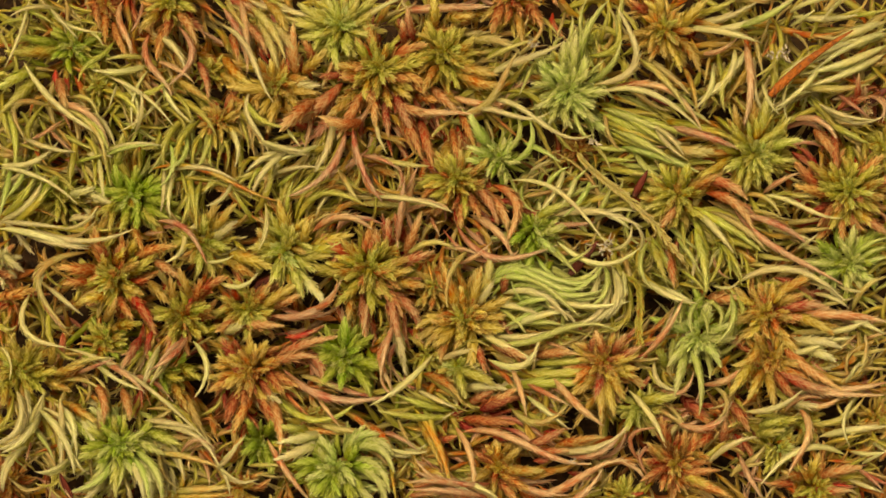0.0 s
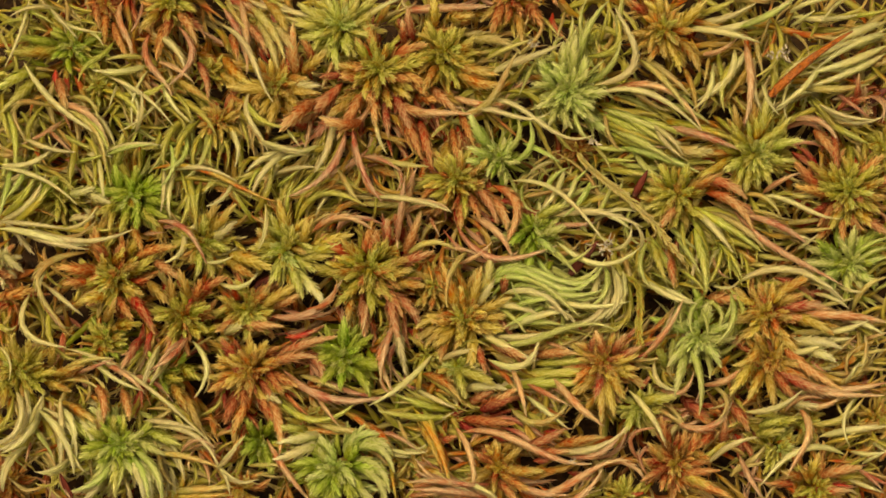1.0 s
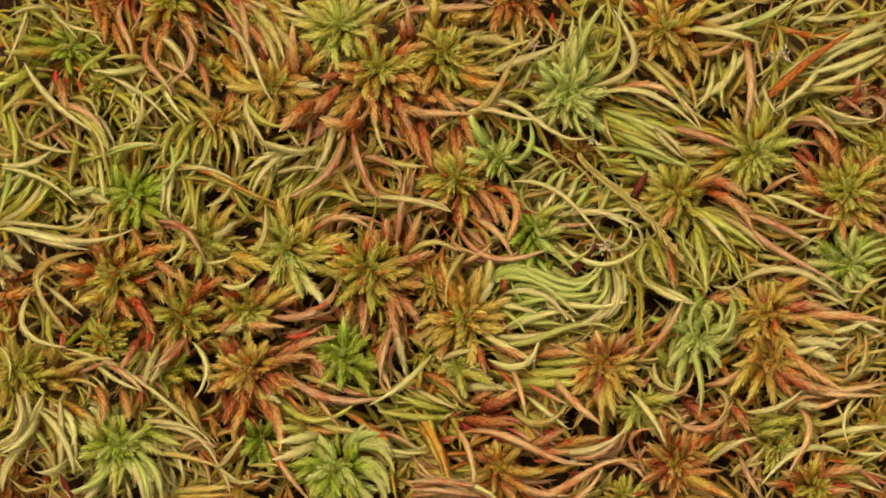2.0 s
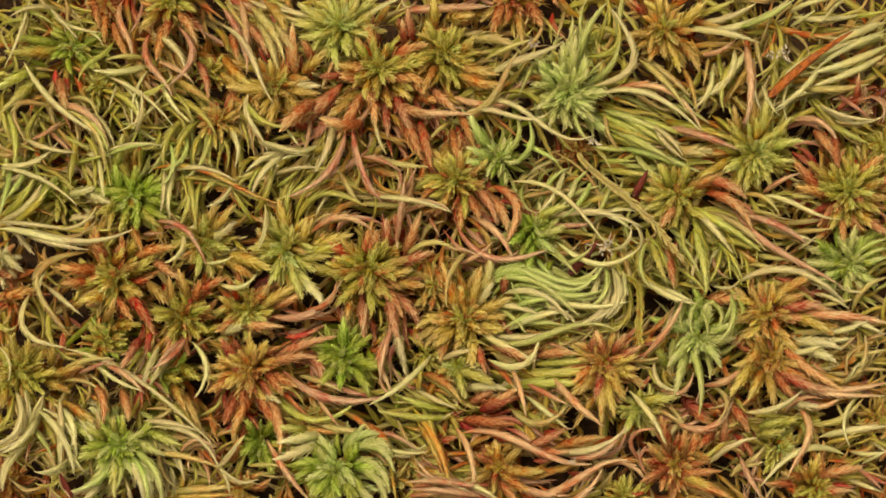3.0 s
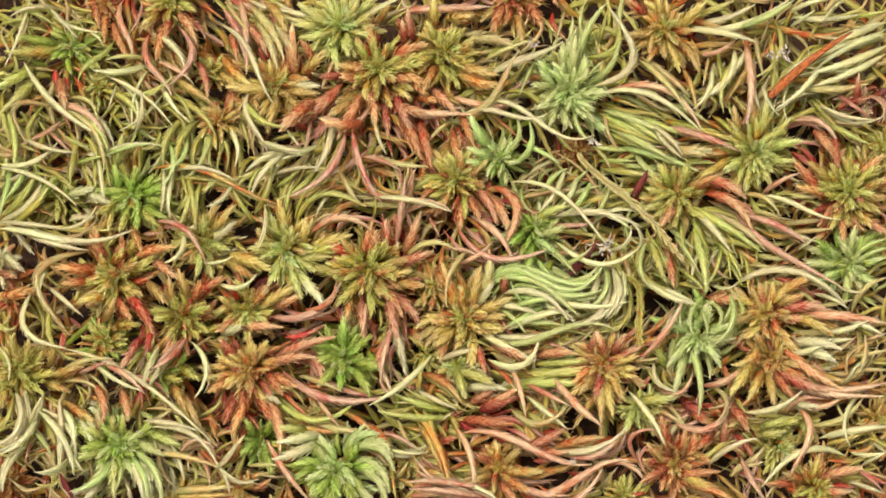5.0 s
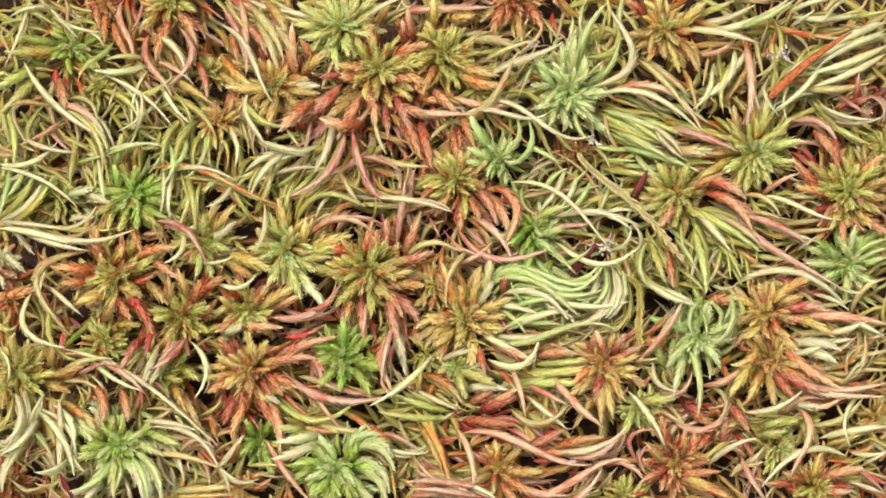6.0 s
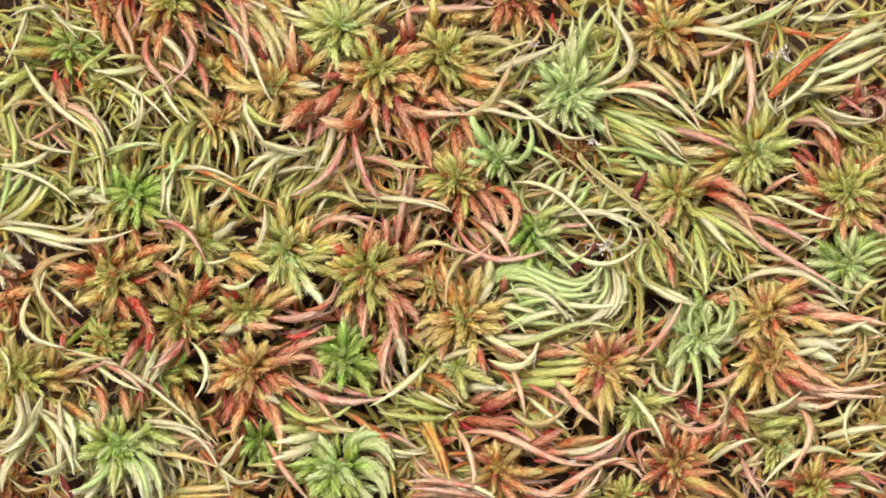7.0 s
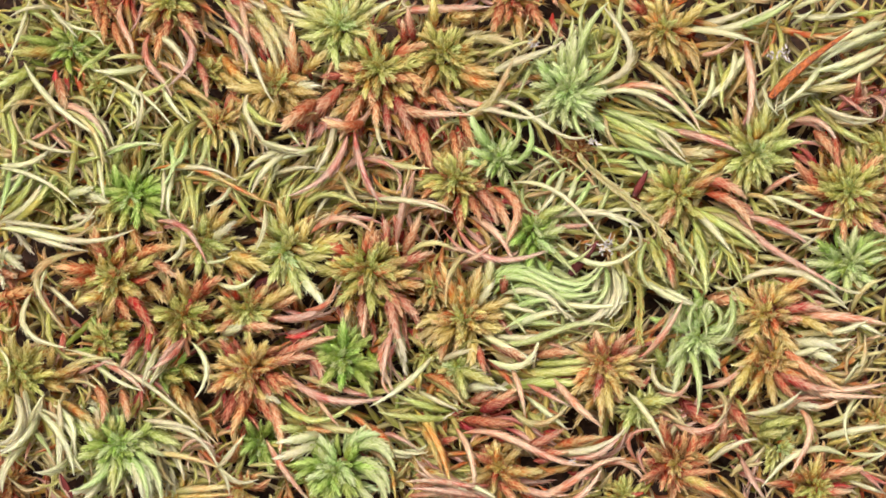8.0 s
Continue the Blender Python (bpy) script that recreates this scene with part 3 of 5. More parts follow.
s("c", 14, 6, 0, 405, 155, 433, 0.06, -0.05)
s("c", 11, 6, 40, 412, 152, 442, -0.05)
s("c", 9, 7, 0, 393, 118, 406, 0.02)
s("c", 11, 7, 60, 405, 232, 408, -0.16)
s("c", 7, 7, 110, 405, 170, 368, -0.2)
s("s", 13, 7, 154, 446, 112, 578, -0.75, -0.6)
s("c", 9, 7, 85, 472, 70, 520, -0.1)
s("k", 12, 6, 75, 518, 110, 578, -0.1)
s("c", 11, 7, 55, 518, 112, 615, -0.6, -0.4)
s("c", 15, 6, 85, 508, 142, 556)
s("c", 10, 6, 175, 280, 184, 352)
s("l", 11, 5, 188, 285, 195, 330)
f("c", 14, 5, 150, 345, 194, 362, 0.1)
f("c", 16, 5, 125, 345, 160, 335)
f("g", 18, 5, 212, 340, 204, 300)
f("g", 16, 5, 236, 335, 240, 300)
f("g", 16, 5, 250, 342, 292, 330)
f("g", 16, 5, 252, 352, 306, 360)
f("g", 15, 4, 247, 362, 292, 386)
f("g", 14, 4, 245, 335, 282, 318)
f("o", 16, 4, 242, 365, 276, 396)
f("y", 14, 4, 198, 362, 194, 402)
f("o", 16, 5, 227, 370, 215, 402)
f("o", 15, 5, 210, 355, 178, 375)
s("y", 10, 7, 270, 300, 492, 360, 0.22, -0.02)
s("c", 9, 7, 300, 302, 416, 320, 0.15)
s("c", 10, 7, 412, 320, 368, 365, 0.2)
s("k", 10, 7, 275, 393, 365, 466, 0.35, 0.15)
s("c", 9, 7, 360, 465, 410, 455, -0.12)
s("k", 9, 6, 255, 415, 287, 412)
f("y", 14, 5, 232, 400, 250, 442)
s("c", 10, 4, 320, 400, 290, 466, 0.35)
s("l", 16, 3, 287, 300, 280, 342)
s("l", 14, 4, 335, 300, 320, 396, 0.1)
s("l", 13, 4, 320, 300, 332, 352)
s("o", 14, 4, 340, 370, 346, 402)
f("y", 16, 5, 373, 412, 412, 368)
f("c", 16, 5, 375, 425, 412, 398)
f("l", 16, 5, 367, 430, 398, 440)
f("l", 15, 5, 360, 415, 360, 392)
f("l", 15, 4, 355, 445, 350, 482)
f("l", 14, 4, 365, 448, 376, 492)
f("r", 18, 5, 235, 458, 302, 438, 0.1)
f("y", 16, 5, 228, 448, 240, 425)
f("r", 18, 5, 190, 455, 168, 435)
f("r", 20, 5, 178, 480, 108, 474)
f("r", 16, 4, 165, 495, 118, 502)
f("y", 18, 5, 195, 518, 148, 532)
f("r", 18, 5, 220, 518, 268, 582, 0.1)
f("r", 16, 5, 205, 525, 230, 562)
f("y", 16, 5, 210, 505, 247, 520)
f("y", 15, 6, 202, 465, 215, 445)
f("y", 15, 6, 212, 482, 238, 468)
f("y", 15, 6, 185, 475, 180, 455)
f("y", 15, 6, 200, 495, 185, 510)
f("k", 16, 5, 272, 462, 312, 490)
f("y", 18, 4, 262, 500, 292, 532)
f("y", 16, 4, 305, 540, 300, 498)
f("y", 16, 5, 335, 530, 318, 484)
f("r", 16, 5, 345, 532, 352, 503)
f("r", 18, 5, 350, 525, 392, 495, 0.1)
s("c", 10, 6, 385, 500, 452, 488, -0.3)
f("o", 15, 6, 335, 555, 365, 545)
f("o", 15, 6, 320, 570, 300, 590)
f("o", 15, 6, 335, 575, 350, 595)
f("o", 15, 6, 310, 555, 280, 565)
f("c", 16, 5, 5, 450, 36, 476)
f("k", 14, 4, 0, 482, 22, 490)
f("r", 20, 4, 0, 528, 52, 515)
f("y", 16, 5, 185, 568, 202, 535)
f("o", 16, 4, 205, 575, 242, 575)
f("r", 16, 4, 245, 540, 260, 570)
f("y", 15, 4, 125, 545, 150, 530)
s("l", 13, 6, 590, 288, 525, 345, 0.15)
s("l", 13, 6, 525, 394, 642, 362, 0.5, 0.3)
s("l", 12, 6, 508, 392, 518, 325, 0.1)
s("l", 14, 4, 452, 395, 412, 335, 0.05)
s("l", 12, 4, 450, 380, 482, 290, -0.1)
s("c", 9, 5, 480, 312, 562, 297, 0.1)
s("l", 10, 4, 490, 332, 532, 300)
s("s", 13, 5, 597, 295, 638, 362, -0.05)
s("k", 10, 7, 637, 295, 797, 374, -0.45, 0.12)
s("k", 12, 6, 728, 296, 704, 436, 0.12, -0.12)
s("s", 10, 6, 695, 296, 708, 332, 0.1)
f("y", 14, 4, 660, 298, 702, 312)
s("s", 13, 3, 640, 360, 722, 366)
s("k", 13, 3, 690, 392, 762, 362, 0.1)
s("c", 6, 8, 468, 362, 456, 442, 0.15)
s("s", 14, 7, 555, 425, 650, 402, 0.4, 0.35)
f("l", 18, 5, 500, 428, 478, 384)
f("y", 18, 5, 510, 425, 500, 378)
f("l", 18, 6, 515, 435, 515, 408)
f("y", 18, 6, 533, 435, 541, 398)
f("y", 20, 5, 545, 440, 612, 418, 0.05)
f("l", 20, 5, 540, 448, 604, 434)
f("l", 16, 5, 495, 438, 462, 414)
f("l", 16, 5, 520, 458, 582, 454)
f("l", 16, 5, 510, 460, 532, 522)
f("l", 18, 5, 500, 460, 480, 498)
f("c", 18, 4, 528, 488, 572, 537, 0.05)
f("y", 14, 4, 510, 480, 516, 512)
f("l", 16, 5, 490, 448, 450, 440)
f("y", 22, 5, 405, 452, 472, 474, 0.05)
f("y", 18, 4, 402, 462, 442, 488)
f("k", 17, 5, 668, 445, 662, 412)
f("k", 17, 5, 686, 442, 684, 396)
f("x", 16, 5, 712, 428, 700, 388)
f("k", 16, 5, 716, 450, 742, 383)
f("k", 18, 6, 705, 468, 758, 448)
f("y", 16, 6, 680, 470, 722, 458)
f("y", 16, 6, 680, 488, 722, 480)
f("y", 18, 5, 695, 500, 742, 505)
f("k", 17, 5, 698, 520, 737, 562, 0.05)
f("k", 18, 5, 688, 530, 702, 592)
f("k", 18, 5, 640, 530, 645, 592)
f("y", 16, 5, 622, 520, 614, 562)
f("o", 16, 6, 628, 470, 600, 458)
f("o", 16, 6, 642, 458, 625, 438)
f("o", 16, 5, 632, 490, 598, 490)
f("y", 15, 6, 655, 465, 662, 440)
f("y", 15, 6, 665, 480, 690, 470)
f("y", 15, 6, 650, 490, 640, 515)
f("y", 15, 6, 662, 492, 672, 520)
s("s", 12, 6, 718, 456, 802, 440, 0.28)
s("k", 15, 6, 480, 560, 600, 505, -0.25, -0.25)
f("y", 18, 5, 455, 550, 527, 505, 0.05)
f("y", 16, 5, 445, 540, 470, 515)
f("k", 14, 4, 480, 545, 532, 522)
f("k", 16, 4, 420, 575, 492, 578)
f("c", 15, 4, 395, 590, 430, 575)
s("k", 10, 6, 760, 385, 777, 417)
s("y", 16, 3, 755, 455, 766, 502)
f("y", 18, 3, 770, 470, 788, 512)
f("r", 18, 3, 602, 428, 590, 472)
f("o", 16, 4, 420, 550, 395, 530)
f("o", 15, 5, 440, 550, 455, 530)
f("k", 16, 6, 840, 330, 877, 387, 0.1)
f("k", 17, 6, 860, 345, 897, 402, 0.15)
f("k", 16, 6, 872, 330, 897, 427, 0.55, 0.3)
f("r", 16, 5, 815, 355, 815, 398)
f("r", 16, 6, 830, 345, 847, 382)
f("o", 16, 6, 800, 310, 780, 290)
f("y", 16, 6, 815, 310, 815, 275)
f("y", 15, 6, 825, 315, 845, 300)
f("o", 15, 6, 795, 325, 770, 330)
f("y", 15, 6, 800, 335, 785, 360)
f("y", 15, 6, 825, 325, 850, 325)
s("k", 14, 6, 832, 382, 906, 456, 0.15)
s("k", 12, 6, 808, 400, 982, 437, -0.4, -0.22)
s("k", 12, 5, 785, 440, 845, 452, 0.1)
s("k", 10, 5, 810, 468, 868, 432, -0.1)
s("s", 10, 6, 837, 438, 790, 540, -0.2)
s("c", 9, 8, 903, 322, 1076, 436, 0.28, 0.1)
s("p", 11, 5, 925, 330, 947, 377, -0.3)
s("c", 12, 6, 935, 312, 972, 288, 0.1)
f("l", 14, 5, 945, 393, 1007, 364, 0.1)
s("c", 13, 6, 975, 385, 1132, 400, 0.14)
s("c", 9, 6, 1050, 395, 1122, 374, 0.2)
s("k", 9, 6, 980, 398, 1052, 395, -0.05)
f("p", 18, 6, 955, 418, 992, 404)
f("p", 16, 6, 950, 422, 977, 442)
f("g", 16, 5, 945, 430, 932, 482)
f("g", 16, 5, 930, 410, 905, 430)
f("g", 15, 5, 935, 400, 915, 380)
s("p", 13, 5, 970, 430, 1017, 482)
s("c", 10, 6, 985, 428, 1130, 440, -0.25, -0.35)
s("c", 9, 6, 1128, 450, 1118, 395, -0.3)
s("p", 13, 6, 860, 515, 1070, 460, 0.5, -0.5)
s("p", 13, 6, 870, 525, 1062, 515, 0.45, -0.2)
s("p", 13, 6, 900, 510, 1052, 527, 0.2, -0.15)
s("p", 13, 7, 880, 500, 1022, 557, 0.35, 0.1)
s("c", 12, 6, 1068, 462, 998, 582, 0.4)
s("c", 13, 6, 1082, 470, 1030, 572, 0.4)
s("c", 12, 5, 1055, 470, 1010, 547, 0.3)
s("c", 10, 7, 960, 523, 1112, 534, -0.12)
s("p", 16, 5, 970, 540, 898, 577)
s("p", 15, 5, 912, 577, 992, 575, 0.08)
s("c", 15, 5, 990, 545, 1022, 582, 0.1)
s("p", 14, 5, 930, 500, 982, 562, 0.1)
s("p", 13, 5, 905, 530, 962, 532, 0.1)
s("c", 12, 5, 858, 540, 962, 562, 0.1)
s("c", 12, 5, 940, 485, 1030, 500, -0.2)
s("p", 12, 5, 950, 455, 1000, 500, -0.15)
s("p", 11, 6, 1095, 490, 1060, 560, 0.3)
s("p", 12, 5, 880, 545, 930, 590, 0.1)
f("k", 14, 5, 890, 517, 896, 488)
s("l", 12, 6, 1135, 425, 1217, 528, -0.5, -0.2)
s("l", 12, 5, 1150, 418, 1187, 492, 0.05)
s("k", 10, 4, 1178, 438, 1188, 492)
f("y", 20, 5, 812, 560, 786, 476)
f("y", 18, 5, 820, 550, 815, 515)
f("y", 18, 5, 832, 550, 850, 480)
f("y", 18, 5, 838, 555, 898, 530)
f("y", 18, 5, 842, 575, 882, 582)
f("y", 16, 5, 845, 565, 888, 560)
f("c", 14, 5, 845, 545, 872, 500)
f("y", 16, 6, 825, 575, 815, 605)
f("y", 16, 6, 805, 570, 770, 570)
f("s", 16, 5, 850, 530, 866, 450, -0.1)
s("p", 13, 3, 1000, 340, 1042, 300)
s("p", 10, 3, 960, 360, 1002, 300, 0.2)
s("p", 10, 3, 980, 370, 1062, 330, 0.1)
s("p", 10, 3, 1050, 400, 1082, 330)
s("p", 12, 3, 1090, 360, 1102, 320)
s("l", 12, 3, 1065, 300, 1152, 310)
s("c", 9, 5, 1075, 442, 1117, 400, -0.35)
f("o", 18, 5, 1190, 332, 1170, 298)
f("l", 18, 5, 1205, 332, 1216, 296)
f("y", 18, 6, 1215, 335, 1265, 312)
f("k", 18, 6, 1238, 320, 1314, 345, 0.15)
f("k", 16, 6, 1248, 342, 1327, 397, 0.2)
f("k", 16, 6, 1202, 358, 1168, 402)
f("l", 16, 5, 1182, 355, 1148, 367)
f("l", 15, 5, 1182, 342, 1150, 335)
s("c", 14, 5, 1220, 365, 1292, 442, 0.05)
s("l", 15, 5, 1210, 362, 1340, 440, 0.05)
s("s", 13, 5, 1255, 375, 1352, 440, 0.1)
s("k", 12, 6, 1298, 372, 1488, 506, -0.12, -0.02)
s("k", 13, 6, 1310, 380, 1428, 432, 0.1)
s("s", 15, 5, 1312, 345, 1378, 378, 0.25)
s("c", 9, 7, 1343, 348, 1486, 388, 0.15, -0.1)
s("s", 18, 4, 1322, 375, 1378, 385, 0.1)
s("k", 12, 6, 1350, 343, 1412, 308, 0.08)
s("s", 15, 3, 1380, 345, 1452, 350)
s("s", 14, 3, 1388, 397, 1462, 388)
s("s", 12, 3, 1400, 412, 1472, 405)
s("c", 10, 4, 1345, 395, 1442, 427)
s("c", 13, 6, 1412, 442, 1447, 418)
s("l", 15, 4, 1222, 380, 1252, 506, 0.1)
s("l", 14, 4, 1205, 390, 1212, 452)
s("p", 14, 3, 1180, 400, 1232, 442)
f("y", 14, 4, 1180, 440, 1196, 502)
s("c", 12, 4, 1272, 440, 1250, 492, -0.1)
s("l", 13, 3, 1285, 450, 1312, 502)
s("c", 13, 4, 1255, 500, 1302, 505, -0.2)
s("s", 12, 3, 1330, 450, 1402, 462)
f("x", 20, 5, 1462, 345, 1418, 298)
f("r", 18, 5, 1475, 330, 1440, 296)
f("r", 18, 5, 1470, 345, 1418, 332)
f("x", 16, 4, 1470, 365, 1438, 376)
f("o", 16, 6, 1490, 330, 1474, 296)
f("o", 16, 6, 1505, 325, 1516, 296)
f("o", 16, 6, 1518, 340, 1556, 322)
f("y", 16, 6, 1518, 350, 1562, 350)
f("y", 18, 5, 1510, 368, 1542, 397)
f("k", 16, 5, 1530, 385, 1568, 412)
f("r", 16, 5, 1490, 372, 1492, 422)
f("o", 16, 5, 1500, 365, 1500, 395)
f("o", 15, 7, 1500, 340, 1520, 325)
f("o", 15, 7, 1495, 350, 1480, 365)
s("p", 14, 5, 1505, 465, 1568, 424, 0.15)
s("p", 14, 5, 1510, 470, 1568, 440, 0.1)
s("p", 13, 5, 1515, 475, 1568, 456)
f("p", 16, 5, 1502, 455, 1512, 408)
f("p", 18, 5, 1490, 468, 1438, 466)
f("p", 16, 5, 1490, 478, 1453, 494)
f("p", 16, 5, 1500, 478, 1500, 512)
f("p", 16, 5, 1512, 478, 1548, 502)
f("p", 16, 4, 1482, 455, 1428, 438)
s("c", 13, 5, 1298, 505, 1492, 532, 0.3, 0.25)
s("c", 14, 4, 1430, 500, 1487, 532, 0.15)
s("c", 10, 6, 1480, 505, 1532, 517, -0.1)
s("s", 15, 6, 1508, 552, 1568, 492, 0.2)
s("k", 18, 5, 1390, 560, 1568, 572, 0.06)
f("k", 18, 5, 1370, 552, 1457, 545, 0.1)
f("k", 16, 5, 1375, 565, 1422, 562)
f("y", 18, 5, 1370, 535, 1412, 525)
f("y", 18, 5, 1365, 525, 1432, 490)
f("y", 16, 5, 1350, 540, 1345, 508)
f("y", 16, 5, 1340, 555, 1300, 570)
f("y", 16, 5, 1345, 545, 1315, 530)
s("l", 15, 4, 1298, 592, 1290, 512, -0.35)
s("p", 10, 5, 1230, 530, 1220, 592, -0.6)
s("p", 10, 5, 1245, 530, 1262, 592, 0.5)
s("p", 11, 5, 1270, 582, 1296, 520, -0.15)
s("p", 10, 5, 1220, 535, 1200, 592, -0.1)
s("p", 13, 5, 1245, 527, 1256, 488)
f("k", 20, 4, 1255, 527, 1302, 530)
s("c", 12, 7, 1160, 505, 1227, 536, 0.02)
s("c", 12, 6, 1212, 534, 1138, 632, 0.05)
s("s", 14, 3, 1440, 545, 1510, 530)
s("s", 13, 3, 1320, 470, 1380, 480, 0.1)
s("c", 9, 8, 112, 617, 384, 792, 0.14, 0.06)
s("c", 9, 8, 160, 635, 252, 692, -0.1)
s("s", 10, 7, 110, 655, 197, 635, 0.1)
f("y", 13, 6, 90, 665, 152, 645)
s("s", 11, 7, 252, 596, 215, 654)
s("c", 9, 7, 281, 613, 255, 682)
s("c", 8, 7, 300, 640, 265, 680)
s("k", 10, 7, 332, 598, 270, 662, -0.1)
s("c", 10, 6, 340, 605, 346, 702, 0.3)
f("o", 18, 5, 45, 650, 50, 608)
f("o", 16, 5, 30, 640, 20, 600)
f("o", 20, 5, 55, 668, 88, 658)
f("o", 18, 5, 48, 672, 72, 692)
f("y", 16, 4, 80, 675, 117, 690)
f("y", 16, 4, 90, 645, 92, 617)
s("c", 6, 7, 0, 615, 15, 672, 0.2)
f("o", 16, 5, 10, 670, 5, 712)
s("c", 16, 6, 30, 695, 0, 782, 0.45)
s("c", 12, 6, 45, 685, 56, 742)
s("c", 15, 6, 76, 703, 2, 796, 0.2)
s("c", 16, 6, 60, 755, 93, 811, 0.05)
s("c", 9, 7, 65, 720, 131, 832, 0.3)
s("c", 8, 7, 124, 813, 65, 836, 0.25)
s("c", 9, 6, 105, 710, 105, 832)
s("c", 10, 6, 52, 790, 2, 862, -0.25)
s("k", 12, 5, 55, 780, 45, 816)
s("c", 6, 8, 128, 818, 152, 836)
s("k", 11, 5, 105, 838, 127, 885, -0.1)
s("s", 8, 6, 115, 675, 177, 692, 0.18)
s("s", 14, 6, 180, 735, 165, 668, -0.3)
s("s", 13, 5, 214, 693, 229, 742, 0.1)
s("c", 10, 5, 227, 733, 208, 762)
f("y", 16, 5, 120, 715, 167, 747)
f("l", 16, 5, 115, 740, 157, 772)
f("c", 16, 5, 135, 735, 167, 782)
f("l", 18, 6, 192, 792, 135, 812)
f("p", 18, 6, 205, 800, 200, 832)
f("p", 18, 7, 215, 788, 245, 768)
f("l", 18, 6, 215, 800, 203, 872, -0.1)
f("c", 16, 6, 225, 808, 252, 872, 0.1)
f("c", 16, 6, 243, 800, 286, 882, 0.15)
f("p", 18, 6, 235, 778, 282, 802)
f("l", 16, 6, 188, 778, 158, 760)
f("s", 18, 6, 182, 772, 174, 735)
f("l", 16, 6, 200, 772, 200, 742)
f("l", 15, 6, 215, 772, 218, 742)
f("c", 14, 5, 190, 838, 128, 872, 0.1)
f("c", 13, 5, 190, 848, 150, 884)
f("c", 12, 5, 270, 838, 265, 884)
s("c", 11, 6, 255, 745, 346, 761, 0.05)
s("c", 10, 7, 268, 756, 388, 830, 0.25)
s("s", 11, 7, 275, 802, 388, 828, 0.06)
s("c", 9, 7, 378, 815, 406, 873, 0.12)
s("c", 8, 7, 384, 828, 413, 800)
s("k", 12, 5, 330, 800, 382, 822, 0.6)
s("k", 10, 5, 350, 800, 371, 857, 0.1)
s("k", 12, 5, 345, 797, 335, 832, -0.2)
s("c", 11, 5, 300, 780, 326, 847, 0.05)
s("s", 12, 4, 285, 790, 312, 862, -0.25)
f("l", 16, 5, 260, 765, 312, 785)
f("y", 16, 4, 320, 690, 352, 752)
f("y", 16, 5, 305, 680, 326, 720)
f("o", 18, 5, 290, 665, 314, 672)
f("o", 18, 5, 320, 650, 347, 668)
f("g", 16, 5, 280, 650, 265, 630)
s("s", 16, 3, 300, 870, 412, 862)
s("y", 16, 2, 290, 882, 402, 876)
f("k", 17, 6, 475, 645, 550, 632, 0.1)
f("k", 16, 6, 490, 630, 587, 597, 0.05)
f("k", 16, 5, 530, 628, 567, 677, 0.35)
f("r", 17, 5, 470, 655, 497, 692)
f("r", 16, 5, 475, 660, 522, 682)
f("y", 15, 6, 445, 645, 450, 618)
f("y", 15, 6, 425, 650, 405, 640)
f("y", 14, 6, 440, 655, 425, 672)
f("y", 14, 6, 455, 640, 468, 618)
f("k", 17, 5, 470, 700, 496, 794, 0.12)
f("r", 17, 5, 450, 690, 414, 763, -0.05)
f("r", 16, 5, 455, 700, 482, 742)
f("c", 14, 5, 465, 695, 492, 710)
f("x", 18, 5, 420, 690, 400, 742)
f("r", 16, 5, 420, 630, 395, 605)
f("x", 16, 5, 430, 680, 430, 720)
f("r", 16, 5, 415, 665, 375, 690)
s("k", 15, 6, 500, 655, 683, 702, -0.22, -0.18)
s("k", 8, 7, 560, 705, 598, 753)
s("l", 12, 6, 488, 706, 626, 714, -0.3, -0.35)
s("r", 10, 5, 500, 690, 547, 737, -0.05)
s("s", 11, 5, 530, 665, 602, 692, 0.05)
s("c", 11, 10, 764, 628, 655, 716, 0.08)
s("k", 12, 7, 696, 588, 694, 696, -0.4, -0.15)
f("c", 14, 7, 700, 582, 713, 632)
f("g", 18, 5, 600, 622, 562, 640)
f("g", 18, 5, 608, 615, 608, 570)
f("g", 18, 5, 600, 642, 568, 677)
f("g", 16, 5, 620, 620, 652, 598)
f("g", 18, 5, 622, 638, 678, 650)
f("g", 16, 5, 620, 650, 652, 697, 0.1)
f("g", 16, 5, 605, 650, 602, 684)
f("g", 16, 5, 595, 620, 560, 606)
f("g", 15, 6, 612, 628, 630, 618)
s("l", 16, 4, 735, 655, 802, 702, 0.05)
s("c", 14, 4, 760, 755, 802, 730)
s("y", 15, 4, 735, 738, 782, 832, 0.05)
s("y", 14, 4, 600, 725, 667, 777, 0.1)
f("r", 14, 5, 640, 750, 692, 802, 0.15)
s("s", 9, 6, 675, 765, 752, 803, 0.05)
s("c", 8, 6, 690, 802, 727, 808, -0.1)
s("c", 9, 6, 715, 795, 752, 788, -0.2)
f("g", 18, 4, 455, 780, 432, 800)
f("g", 18, 4, 468, 790, 480, 832)
f("g", 16, 4, 450, 770, 438, 748)
f("g", 16, 4, 470, 770, 480, 745)
s("k", 12, 6, 472, 778, 546, 884, -0.05)
s("s", 13, 5, 440, 825, 502, 825, 0.05)
f("r", 16, 4, 410, 820, 425, 780, 0.1)
s("c", 10, 6, 390, 822, 431, 774)
s("c", 9, 7, 390, 825, 452, 850, -0.3)
f("c", 18, 6, 567, 780, 494, 811, 0.05)
f("c", 16, 6, 570, 767, 499, 782)
f("l", 16, 6, 545, 762, 499, 757)
f("p", 18, 6, 610, 800, 662, 768, 0.25)
f("p", 18, 6, 615, 800, 694, 826, 0.4)
f("p", 16, 6, 620, 815, 687, 864, 0.3)
f("p", 16, 6, 620, 825, 682, 884, 0.25)
